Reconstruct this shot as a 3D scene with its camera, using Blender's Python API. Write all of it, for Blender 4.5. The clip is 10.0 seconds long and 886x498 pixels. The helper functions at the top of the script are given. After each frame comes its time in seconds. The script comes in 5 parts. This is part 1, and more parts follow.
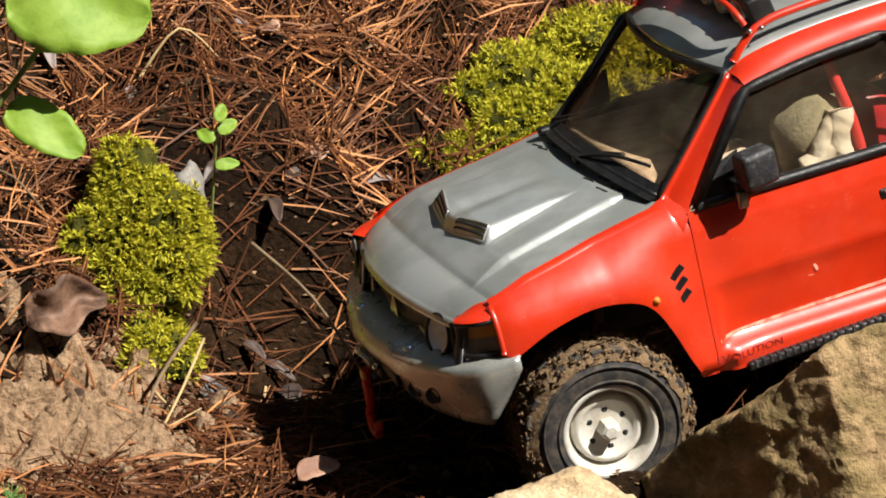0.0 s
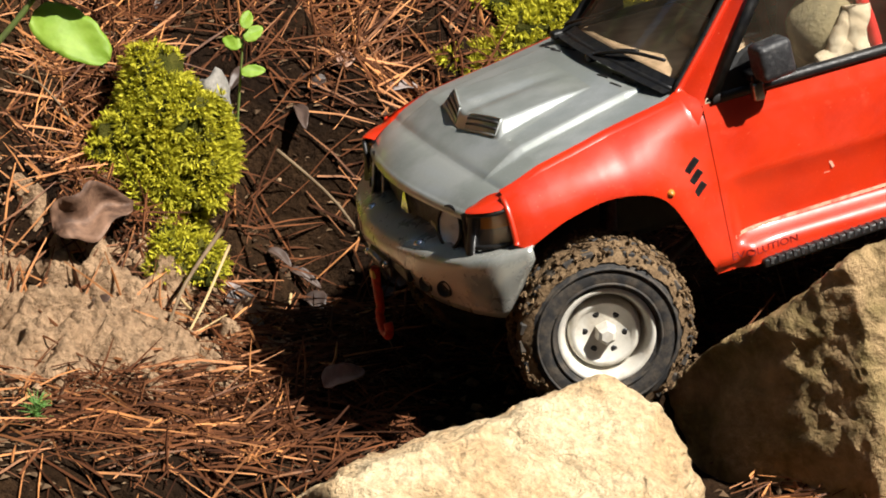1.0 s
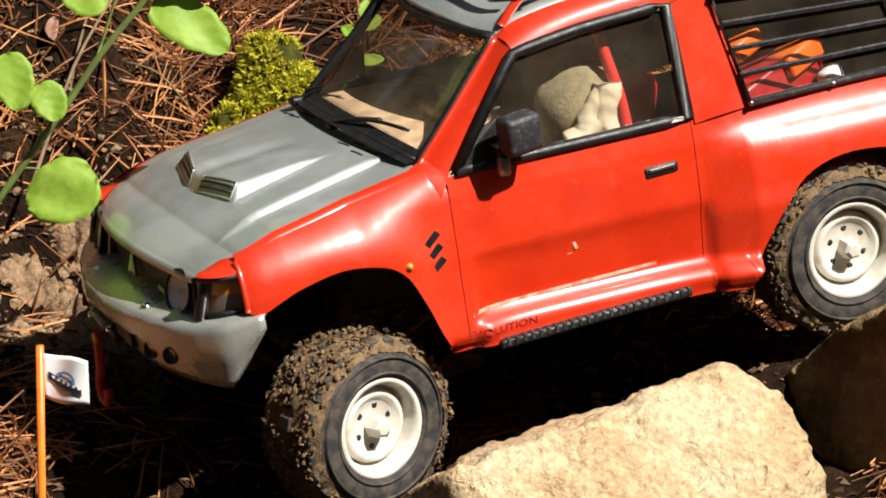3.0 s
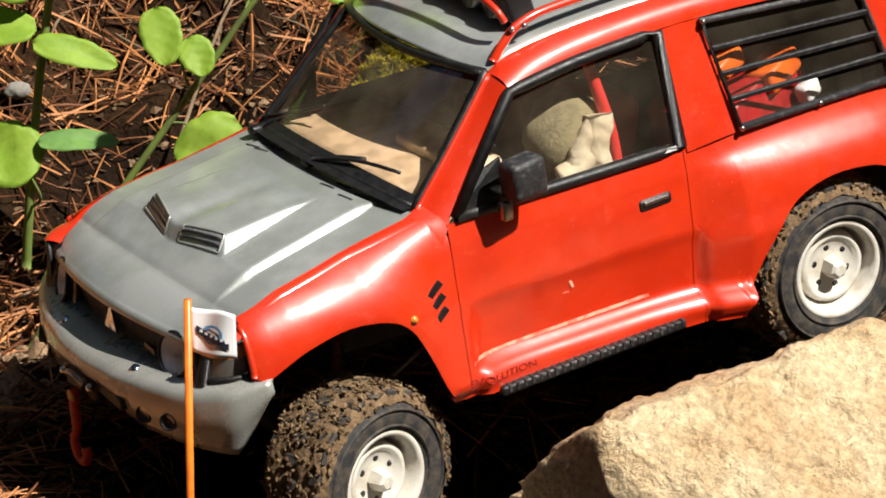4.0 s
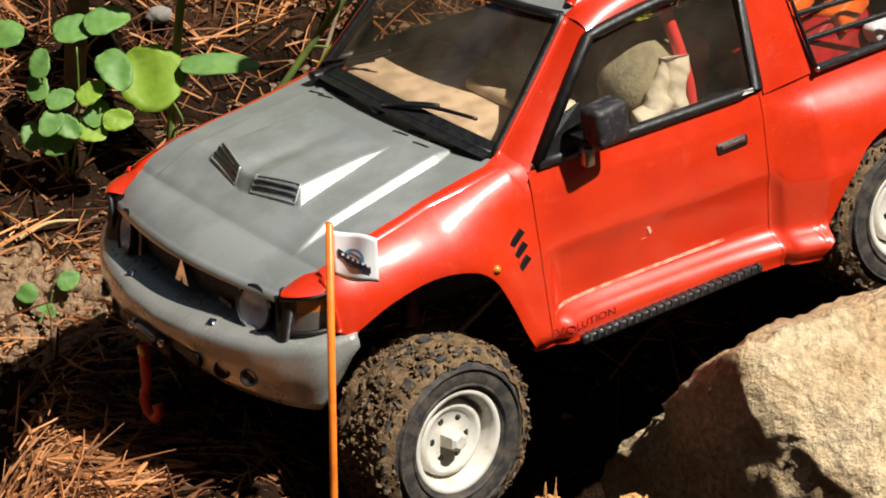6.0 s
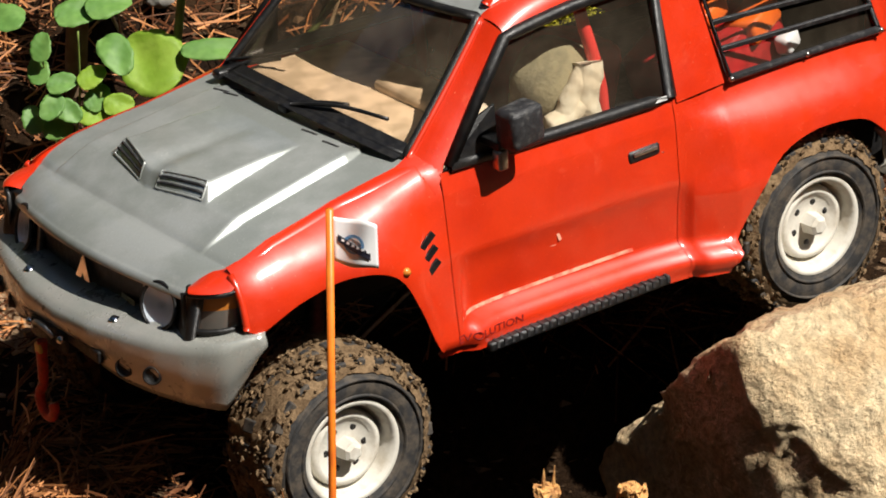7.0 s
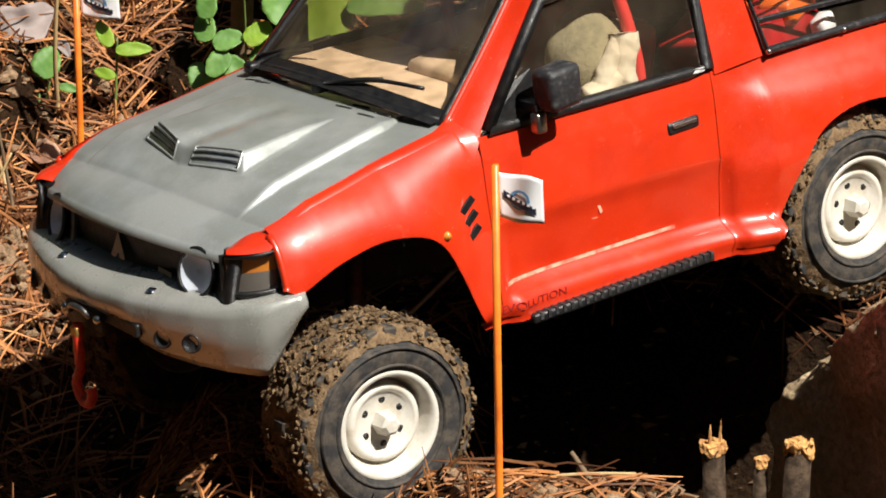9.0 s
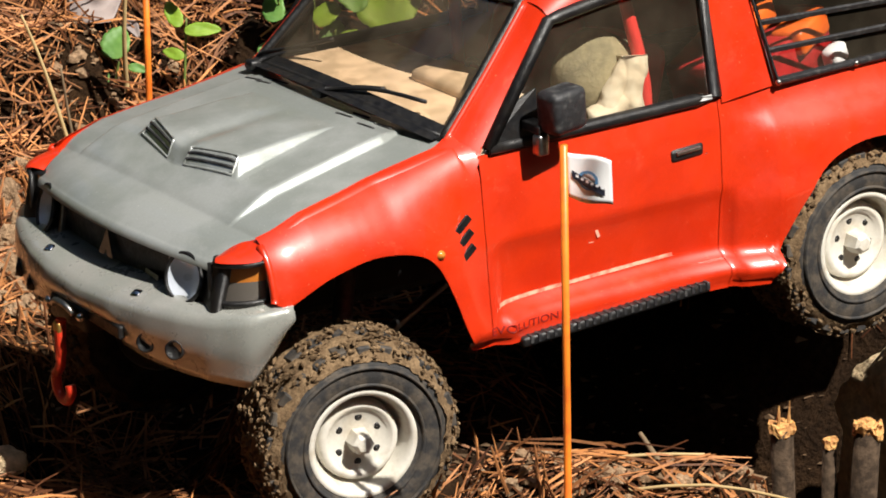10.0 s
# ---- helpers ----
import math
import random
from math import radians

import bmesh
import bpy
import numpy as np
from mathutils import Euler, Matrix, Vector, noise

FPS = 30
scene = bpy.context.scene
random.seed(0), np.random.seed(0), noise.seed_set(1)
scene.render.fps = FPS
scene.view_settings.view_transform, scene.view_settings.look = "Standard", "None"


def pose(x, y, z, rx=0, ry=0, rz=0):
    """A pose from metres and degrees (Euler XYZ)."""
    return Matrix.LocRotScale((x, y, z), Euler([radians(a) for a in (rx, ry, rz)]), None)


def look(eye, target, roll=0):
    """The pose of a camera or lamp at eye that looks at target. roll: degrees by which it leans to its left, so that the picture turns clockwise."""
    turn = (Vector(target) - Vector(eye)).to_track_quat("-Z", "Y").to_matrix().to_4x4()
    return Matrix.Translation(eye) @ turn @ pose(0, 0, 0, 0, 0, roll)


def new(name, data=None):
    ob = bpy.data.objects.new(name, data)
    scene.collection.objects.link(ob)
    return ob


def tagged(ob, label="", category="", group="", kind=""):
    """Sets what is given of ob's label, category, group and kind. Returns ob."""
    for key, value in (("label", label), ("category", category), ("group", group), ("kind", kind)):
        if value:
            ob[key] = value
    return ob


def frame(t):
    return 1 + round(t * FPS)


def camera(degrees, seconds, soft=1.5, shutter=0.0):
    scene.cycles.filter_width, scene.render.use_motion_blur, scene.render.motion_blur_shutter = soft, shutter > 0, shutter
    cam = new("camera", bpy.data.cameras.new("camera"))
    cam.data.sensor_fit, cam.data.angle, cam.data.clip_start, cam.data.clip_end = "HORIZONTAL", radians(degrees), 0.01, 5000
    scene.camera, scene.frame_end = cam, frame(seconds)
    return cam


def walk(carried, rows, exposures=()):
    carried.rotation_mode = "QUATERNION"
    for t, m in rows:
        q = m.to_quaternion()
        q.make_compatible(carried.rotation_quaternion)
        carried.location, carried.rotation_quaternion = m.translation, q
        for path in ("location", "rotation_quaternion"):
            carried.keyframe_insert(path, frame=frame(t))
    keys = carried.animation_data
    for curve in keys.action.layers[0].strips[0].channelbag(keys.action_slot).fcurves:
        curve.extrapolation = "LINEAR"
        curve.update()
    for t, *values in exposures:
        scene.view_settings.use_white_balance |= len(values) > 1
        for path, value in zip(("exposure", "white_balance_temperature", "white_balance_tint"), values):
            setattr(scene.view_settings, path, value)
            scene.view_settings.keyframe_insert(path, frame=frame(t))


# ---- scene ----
# exposure, in stops: the camera opens up in the second and third second and closes again
EXPOSURES = [(0, 0.78), (1.0, 0.90), (2.5, 0.92), (3.2, 0.78), (4.5, 0.68), (5.2, 0.60), (6.5, 0.55), (8.0, 0.60), (10.0, 0.74)]

# ---- the camera: stands at one place with a long lens and follows by turning ----
CAM_EYE = (0.0000, -1.8794, 0.6840)
CAM_TURN = [
    (0, 71.559, -0.761, -2.213),
    (0.5, 70.845, -0.644, -1.541),
    (1, 70.272, -0.831, -1.815),
    (1.5, 70.046, -1.001, -2.193),
    (2, 70.239, -0.827, -1.949),
    (2.5, 70.357, -0.647, -1.640),
    (3, 70.099, -0.060, -0.334),
    (3.2, 70.000, -0.000, 0.000),
    (4.3, 69.338, 1.012, 2.085),
    (4.5, 69.281, 1.328, 2.275),
    (5, 69.013, 1.441, 2.921),
    (5.2, 68.923, 1.672, 3.112),
    (6.5, 68.269, 1.217, 3.522),
    (7, 68.256, 1.087, 3.514),
    (7.5, 68.103, 1.254, 3.734),
    (8, 67.943, 1.252, 4.341),
    (8.5, 67.798, 1.725, 4.757),
    (9, 67.696, 2.069, 5.599),
    (9.5, 67.613, 2.103, 6.056),
    (10, 67.458, 2.387, 6.498),
]
CAR_PATH = [
    (0, 0.2509, 0.0680, 0.0237, 1.96, 10.90, -162.22),
    (0.5, 0.2516, 0.0634, 0.0245, 2.38, 10.87, -161.65),
    (1, 0.2429, 0.0503, 0.0310, 4.48, 9.65, -161.44),
    (1.5, 0.2115, 0.0436, 0.0357, 5.10, 5.43, -160.78),
    (2, 0.1374, 0.0078, 0.0282, 0.41, 9.44, -159.73),
    (2.5, 0.0555, -0.0211, 0.0085, 4.04, 4.85, -156.95),
    (3, 0.0534, -0.0146, 0.0047, 4.39, 4.57, -156.79),
    (3.2, 0.0469, -0.0237, 0.0045, 5.58, 3.09, -155.64),
    (4.3, -0.0435, -0.0999, -0.0057, -0.32, 5.42, -146.23),
    (4.5, -0.0434, -0.1035, -0.0038, -0.03, 5.38, -146.09),
    (5, -0.0609, -0.1212, -0.0034, -0.76, 4.37, -143.98),
    (5.2, -0.0623, -0.1205, -0.0027, -1.31, 4.59, -142.82),
    (6.5, -0.0721, -0.1263, -0.0010, 0.78, 3.61, -143.80),
    (7, -0.1070, -0.1560, 0.0016, -0.24, 1.91, -141.19),
    (7.5, -0.1231, -0.1649, -0.0012, 2.29, 0.49, -140.13),
    (8, -0.1520, -0.1857, -0.0017, 3.48, 0.32, -138.03),
    (8.5, -0.1614, -0.1888, -0.0040, 5.04, -0.93, -138.44),
    (9, -0.1616, -0.1906, -0.0032, 4.91, -0.99, -138.41),
    (9.5, -0.1696, -0.1973, -0.0037, 5.06, -1.56, -138.62),
    (10, -0.1912, -0.2247, -0.0054, 2.03, -3.37, -138.64),
]

cam = camera(12.254, 10.0, soft=1.8)
walk(cam, [(t, pose(*CAM_EYE, rx, ry, rz)) for t, rx, ry, rz in CAM_TURN], exposures=EXPOSURES)

# ---- world and sun ----
SUN_FROM = Vector((0.052, -0.036, 0.085)).normalized()
world = bpy.data.worlds.new("world")
scene.world = world
world.use_nodes = True
sky = world.node_tree.nodes.new("ShaderNodeTexSky")
sky.sky_type, sky.sun_disc = "NISHITA", False
sky.sun_elevation = math.asin(SUN_FROM.z)
sky.sun_rotation = math.atan2(SUN_FROM.x, SUN_FROM.y)
sky.air_density, sky.dust_density = 1.0, 1.5
background = world.node_tree.nodes["Background"]
background.inputs["Strength"].default_value = 0.05
world.node_tree.links.new(sky.outputs[0], background.inputs["Color"])
sun_data = bpy.data.lights.new("sun", "SUN")
sun_data.energy, sun_data.angle, sun_data.color = 5.0, radians(0.6), (1.0, 0.95, 0.87)
sun = new("sun", sun_data)
sun.matrix_world = look(SUN_FROM * 6, (0, 0, 0))


# ---- materials ----
def material(name, base, rough=0.5, metal=0.0, second=None, scale=60.0, detail=4.0, fine=0.0, fine_scale=400.0, bump=0.0, bump_scale=200.0,
             coat=0.0, random_by="", spread=0.0, sheen=0.0, rough_var=0.0, low=0.42, high=0.62, transmit=0.0, speck=None, shine=0.5):
    """A procedural surface: two colours mixed by a coarse noise, a finer grain, relief, and a spread from piece to piece."""
    m = bpy.data.materials.new(name)
    m.use_nodes = True
    nt = m.node_tree
    n, l = nt.nodes, nt.links
    p = n["Principled BSDF"]
    p.inputs["Roughness"].default_value, p.inputs["Metallic"].default_value = rough, metal
    p.inputs["Coat Weight"].default_value, p.inputs["Coat Roughness"].default_value = coat, 0.13
    p.inputs["Transmission Weight"].default_value, p.inputs["Specular IOR Level"].default_value = transmit, shine
    tc = n.new("ShaderNodeTexCoord")
    where = tc.outputs["Object"]

    def noise_at(s, d, r=0.6):
        t = n.new("ShaderNodeTexNoise")
        t.inputs["Scale"].default_value, t.inputs["Detail"].default_value, t.inputs["Roughness"].default_value = s, d, r
        l.new(where, t.inputs["Vector"])
        return t.outputs["Fac"]

    def mixed(kind, fac, a, b):
        x = n.new("ShaderNodeMix")
        x.data_type, x.blend_type = "RGBA", kind
        for sock, v in ((x.inputs[0], fac), (x.inputs[6], a), (x.inputs[7], b)):
            if isinstance(v, (float, int)):
                sock.default_value = v
            elif isinstance(v, tuple):
                sock.default_value = (*v, 1)
            else:
                l.new(v, sock)
        return x.outputs[2]

    def ramp(fac, a, b):
        r = n.new("ShaderNodeMapRange")
        r.inputs[1].default_value, r.inputs[2].default_value = a, b
        l.new(fac, r.inputs[0])
        return r.outputs[0]

    colour = tuple(base)
    coarse = None
    if second:
        coarse = ramp(noise_at(scale, detail), low, high)
        colour = mixed("MIX", coarse, tuple(base), tuple(second))
    if random_by:
        if random_by == "island":
            g = n.new("ShaderNodeNewGeometry").outputs["Random Per Island"]
        else:
            g = n.new("ShaderNodeObjectInfo").outputs["Random"]
        r = n.new("ShaderNodeMapRange")
        r.inputs[3].default_value, r.inputs[4].default_value = 1 - spread, 1 + spread
        l.new(g, r.inputs[0])
        comb = n.new("ShaderNodeCombineColor")
        for k in range(3):
            l.new(r.outputs[0], comb.inputs[k])
        colour = mixed("MULTIPLY", 1.0, colour, comb.outputs[0])
        if second:
            colour_b = mixed("MIX", g, tuple(base), tuple(second))
            colour = mixed("MIX", 0.6, colour, colour_b)
    if fine:
        f = ramp(noise_at(fine_scale, 3.0), 0.3, 0.7)
        comb = n.new("ShaderNodeMapRange")
        comb.inputs[3].default_value, comb.inputs[4].default_value = 1 - fine, 1 + fine * 0.6
        l.new(f, comb.inputs[0])
        cc = n.new("ShaderNodeCombineColor")
        for k in range(3):
            l.new(comb.outputs[0], cc.inputs[k])
        colour = mixed("MULTIPLY", 1.0, colour, cc.outputs[0])
    if speck:
        colour = mixed("MIX", ramp(noise_at(850, 2.0), 0.70, 0.74), colour, tuple(speck))
        colour = mixed("MIX", ramp(noise_at(55, 7.0, 0.75), 0.60, 0.95), colour, tuple(speck))
    if isinstance(colour, tuple):
        p.inputs["Base Color"].default_value = (*colour, 1)
    else:
        l.new(colour, p.inputs["Base Color"])
    if rough_var:
        rv = n.new("ShaderNodeMapRange")
        rv.inputs[1].default_value, rv.inputs[2].default_value = 0.35, 0.7
        rv.inputs[3].default_value, rv.inputs[4].default_value = rough, min(1.0, rough + rough_var)
        l.new(noise_at(scale * 1.7, 6.0, 0.7), rv.inputs[0])
        l.new(rv.outputs[0], p.inputs["Roughness"])
    if bump:
        b = n.new("ShaderNodeBump")
        b.inputs["Strength"].default_value, b.inputs["Distance"].default_value = 1.0, bump
        l.new(noise_at(bump_scale, 6.0, 0.65), b.inputs["Height"])
        l.new(b.outputs[0], p.inputs["Normal"])
    return m


def thin_leaf(m, share, tint):
    """Lets light through a leaf."""
    n, l = m.node_tree.nodes, m.node_tree.links
    out, p = n["Material Output"], n["Principled BSDF"]
    tr, mix = n.new("ShaderNodeBsdfTranslucent"), n.new("ShaderNodeMixShader")
    tr.inputs["Color"].default_value = (*tint, 1)
    mix.inputs[0].default_value = share
    l.new(p.outputs[0], mix.inputs[1])
    l.new(tr.outputs[0], mix.inputs[2])
    l.new(mix.outputs[0], out.inputs["Surface"])
    return m


def glass_material(name, tint, gloss, dust=0.0):
    m = bpy.data.materials.new(name)
    m.use_nodes = True
    n, l = m.node_tree.nodes, m.node_tree.links
    clear, shine, mix = n.new("ShaderNodeBsdfTransparent"), n.new("ShaderNodeBsdfGlossy"), n.new("ShaderNodeMixShader")
    clear.inputs["Color"].default_value = (*tint, 1)
    shine.inputs["Roughness"].default_value = 0.04
    mix.inputs[0].default_value = gloss + 0.03
    l.new(clear.outputs[0], mix.inputs[1])
    l.new(shine.outputs[0], mix.inputs[2])
    film, dusty, spots = n.new("ShaderNodeBsdfDiffuse"), n.new("ShaderNodeMixShader"), n.new("ShaderNodeTexNoise")
    film.inputs["Color"].default_value = (0.46, 0.37, 0.26, 1)
    coords, amount = n.new("ShaderNodeTexCoord"), n.new("ShaderNodeMapRange")
    spots.inputs["Scale"].default_value, spots.inputs["Detail"].default_value = 45, 6
    l.new(coords.outputs["Object"], spots.inputs["Vector"])
    amount.inputs[1].default_value, amount.inputs[2].default_value = 0.35, 0.75
    amount.inputs[3].default_value, amount.inputs[4].default_value = 0.5 * dust, 1.8 * dust
    l.new(spots.outputs[0], amount.inputs[0])
    l.new(amount.outputs[0], dusty.inputs[0])
    l.new(mix.outputs[0], dusty.inputs[1])
    l.new(film.outputs[0], dusty.inputs[2])
    l.new(dusty.outputs[0], n["Material Output"].inputs["Surface"])
    return m


RED = material("red_paint", (0.61, 0.029, 0.003), 0.34, coat=1.0, second=(0.54, 0.023, 0.003), scale=30, fine=0.05, fine_scale=900, rough_var=0.2, speck=(0.74, 0.11, 0.05))
HOOD_GREY = material("grey_metallic_paint", (0.39, 0.415, 0.39), 0.28, 0.5, second=(0.52, 0.54, 0.52), scale=26, coat=0.9, fine=0.06, fine_scale=1200, rough_var=0.12, speck=(0.66, 0.66, 0.63))
BUMPER_GREY = material("bumper_grey_paint", (0.44, 0.45, 0.41), 0.20, 0.5, second=(0.50, 0.49, 0.45), scale=30, coat=0.6, fine=0.08, fine_scale=900, rough_var=0.22, speck=(0.62, 0.60, 0.55))
REFLECTOR = material("silver_reflector", (0.78, 0.82, 0.90), 0.28, 0.25)
SMOKED = material("smoked_reflector", (0.24, 0.21, 0.18), 0.2, 0.4)
LETTER = material("dark_red_print", (0.20, 0.010, 0.008), 0.5)
BLACK = material("black_plastic", (0.006, 0.006, 0.007), 0.32, second=(0.013, 0.012, 0.011), scale=160, rough_var=0.3, bump=0.0002, bump_scale=900)
BLACK_WORN = material("worn_black_plastic", (0.018, 0.018, 0.02), 0.4, second=(0.09, 0.088, 0.085), scale=260, low=0.52, high=0.75, rough_var=0.3, bump=0.0004, bump_scale=500)
RUBBER = material("black_rubber", (0.022, 0.021, 0.021), 0.75, second=(0.075, 0.06, 0.045), scale=150, fine=0.2, fine_scale=700, bump=0.0003, bump_scale=700)
MUD = material("dried_mud", (0.07, 0.042, 0.022), 0.95, second=(0.27, 0.18, 0.10), scale=170, fine=0.35, fine_scale=900, bump=0.0012, bump_scale=420, random_by="island", spread=0.3, shine=0.15)
RIM = material("cream_rim_plastic", (0.62, 0.59, 0.52), 0.38, second=(0.44, 0.38, 0.29), scale=90, low=0.5, high=0.75, fine=0.06, fine_scale=500)
CHROME = material("chrome", (0.85, 0.85, 0.86), 0.09, 1.0)
STEEL = material("dull_steel", (0.45, 0.44, 0.42), 0.35, 1.0, second=(0.3, 0.29, 0.27), scale=300)
BEIGE = material("beige_plastic", (0.74, 0.58, 0.42), 0.6, second=(0.5, 0.39, 0.27), scale=90, bump=0.0004, bump_scale=500)
KHAKI = material("khaki_cloth", (0.30, 0.25, 0.14), 0.9, second=(0.20, 0.17, 0.10), scale=120, bump=0.0008, bump_scale=500)
CREAM = material("cream_cloth", (0.72, 0.62, 0.45), 0.85, second=(0.58, 0.47, 0.32), scale=110, bump=0.0006, bump_scale=400)
ORANGE = material("orange_plastic", (0.85, 0.16, 0.02), 0.4, second=(0.7, 0.11, 0.015), scale=80)
FLAG_ORANGE = material("orange_pole_paint", (0.88, 0.22, 0.02), 0.4, second=(0.75, 0.16, 0.02), scale=120)
DARK_RED = material("dark_red_plastic", (0.45, 0.02, 0.02), 0.4, second=(0.3, 0.015, 0.015), scale=90)
PINKRED = material("red_tube_paint", (0.72, 0.05, 0.04), 0.35)
HOOK_RED = material("red_hook_paint", (0.60, 0.035, 0.012), 0.4, second=(0.4, 0.03, 0.012), scale=300, low=0.5, high=0.6)
BRASS = material("worn_brass", (0.55, 0.36, 0.10), 0.4, 0.8)
SCUFFED_GLINT_STRIP = material("worn_glint_strip", (0.66, 0.65, 0.63), 0.35, second=(0.30, 0.30, 0.30), scale=120, low=0.4, high=0.7)
AMBER = material("amber_lens", (0.60, 0.20, 0.03), 0.15, coat=0.6)
REDLENS = material("red_lens", (0.5, 0.012, 0.012), 0.15, coat=0.6)
WHITE = material("white_vinyl", (0.82, 0.82, 0.82), 0.45, second=(0.74, 0.74, 0.75), scale=60)
NAVY = material("dark_print", (0.02, 0.02, 0.035), 0.5)
SKYBLUE = material("blue_print", (0.12, 0.28, 0.5), 0.5)
SCUFF_GLINT = material("pale_scuff_glint", (0.78, 0.35, 0.24), 0.6, second=(0.74, 0.10, 0.06), scale=200)
WINDOW = glass_material("clear_window_plastic", (0.80, 0.70, 0.58), 0.05, 0.08)
DARKWINDOW = glass_material("smoked_window_plastic", (0.80, 0.79, 0.76), 0.06, 0.04)
LENS = glass_material("lamp_lens", (0.96, 0.97, 0.98), 0.06)
ROCK = material("tan_sandstone", (0.58, 0.40, 0.22), 0.85, second=(0.72, 0.56, 0.35), scale=28, fine=0.35, fine_scale=260, bump=0.007, bump_scale=150, shine=0.2)
SLAB = material("brown_mossy_stone", (0.40, 0.27, 0.14), 0.9, second=(0.20, 0.15, 0.06), scale=26, fine=0.3, fine_scale=160, bump=0.005, bump_scale=100, shine=0.15)
# dark humus, lowered further so its colour stands for deep shade too
SOIL = material("forest_soil", (0.014, 0.0075, 0.004), 0.95, second=(0.042, 0.022, 0.010), scale=9, detail=8, fine=0.5, fine_scale=300, bump=0.006, bump_scale=160, shine=0.08)
CLAY = material("pale_clay", (0.47, 0.31, 0.185), 0.95, second=(0.22, 0.13, 0.070), scale=70, fine=0.4, fine_scale=300, bump=0.006, bump_scale=220, random_by="island", spread=0.25, shine=0.15)
NEEDLE = material("dry_pine_needles", (0.090, 0.030, 0.011), 0.6, second=(0.56, 0.235, 0.080), scale=40, random_by="island", spread=0.55, shine=0.25)
DEBRIS = material("bark_crumbs", (0.035, 0.020, 0.012), 0.9, second=(0.22, 0.14, 0.08), scale=60, random_by="island", spread=0.6, shine=0.1)
TWIG = material("twig_bark", (0.10, 0.065, 0.04), 0.85, second=(0.24, 0.17, 0.10), scale=120, random_by="island", spread=0.3, shine=0.2)
DARKBARK = material("dark_stem_bark", (0.030, 0.020, 0.013), 0.9, second=(0.075, 0.050, 0.032), scale=220, bump=0.0008, bump_scale=420, shine=0.15)
DARK_NEEDLE = material("dark_pine_needles", (0.036, 0.013, 0.006), 0.8, second=(0.15, 0.055, 0.022), scale=40, random_by="island", spread=0.6, shine=0.1)
BROWNLEAF = material("curled_brown_leaf", (0.085, 0.046, 0.030), 0.6, second=(0.22, 0.125, 0.080), scale=60, fine=0.2, fine_scale=260, bump=0.0008, bump_scale=160, shine=0.25)
STRAW = material("dry_straw", (0.52, 0.38, 0.18), 0.7, second=(0.40, 0.27, 0.12), scale=100, random_by="island", spread=0.25)
MOSS = material("yellow_green_moss", (0.30, 0.29, 0.016), 0.7, second=(0.72, 0.64, 0.06), scale=70, random_by="island", spread=0.4, shine=0.2)
MOSSBASE = material("moss_shade_lump", (0.035, 0.038, 0.006), 0.95, second=(0.075, 0.070, 0.012), scale=80, bump=0.003, bump_scale=200, shine=0.1)
LEAF = material("green_leaf", (0.26, 0.42, 0.035), 0.55, second=(0.34, 0.50, 0.06), scale=60, fine=0.1, fine_scale=300, bump=0.0003, bump_scale=300)
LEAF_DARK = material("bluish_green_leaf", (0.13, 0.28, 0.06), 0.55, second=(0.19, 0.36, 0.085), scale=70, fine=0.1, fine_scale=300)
thin_leaf(LEAF, 0.4, (0.35, 0.55, 0.06))
thin_leaf(LEAF_DARK, 0.35, (0.22, 0.45, 0.08))
thin_leaf(MOSS, 0.3, (0.5, 0.5, 0.05))
STEM = material("green_stem", (0.17, 0.24, 0.05), 0.55, second=(0.13, 0.16, 0.05), scale=60)
DRYLEAF = material("dead_leaf", (0.22, 0.11, 0.07), 0.7, second=(0.42, 0.25, 0.17), scale=50, fine=0.2, fine_scale=260, bump=0.0006, bump_scale=200)
WETLEAF_SHADE = material("shade_dark_wet_leaf", (0.035, 0.024, 0.020), 0.45, second=(0.085, 0.055, 0.042), scale=70, random_by="object", spread=0.4, shine=0.3)
GREYLEAF = material("grey_dead_leaf", (0.16, 0.13, 0.125), 0.7, second=(0.27, 0.22, 0.20), scale=70, random_by="object", spread=0.3)
CUTWOOD = material("fresh_cut_wood", (0.66, 0.36, 0.12), 0.8, second=(0.36, 0.16, 0.05), scale=260, bump=0.0005, bump_scale=500)
WOODS = material("dark_woods", (0.020, 0.030, 0.008), 0.9, second=(0.15, 0.21, 0.04), scale=1.1, detail=8, low=0.4, high=0.65)
GREYSTONE = material("grey_stone", (0.27, 0.25, 0.22), 0.85, second=(0.17, 0.16, 0.14), scale=60, fine=0.25, fine_scale=300, bump=0.0015, bump_scale=150)


# ---- mesh helpers ----
def mesh_of(name, verts, faces, mat, smooth=True):
    me = bpy.data.meshes.new(name)
    me.from_pydata([tuple(v) for v in verts], [], faces)
    me.materials.append(mat)
    if smooth:
        me.shade_smooth()
    me.update()
    return me


def thing(name, label, category, group="", kind=""):
    return tagged(new(name), label, category, group, kind)


def part(name, bm, mat, parent, label="", smooth=False):
    """Links a bmesh, or (verts, faces), as one mesh object under a thing or a part."""
    if isinstance(bm, tuple):
        me = mesh_of(name, bm[0], bm[1], mat, smooth)
    else:
        me = bpy.data.meshes.new(name)
        bm.to_mesh(me)
        bm.free()
        me.materials.append(mat)
        if smooth:
            me.shade_smooth()
    ob = new(name, me)
    ob.parent = parent
    if label:
        tagged(ob, label)
    return ob


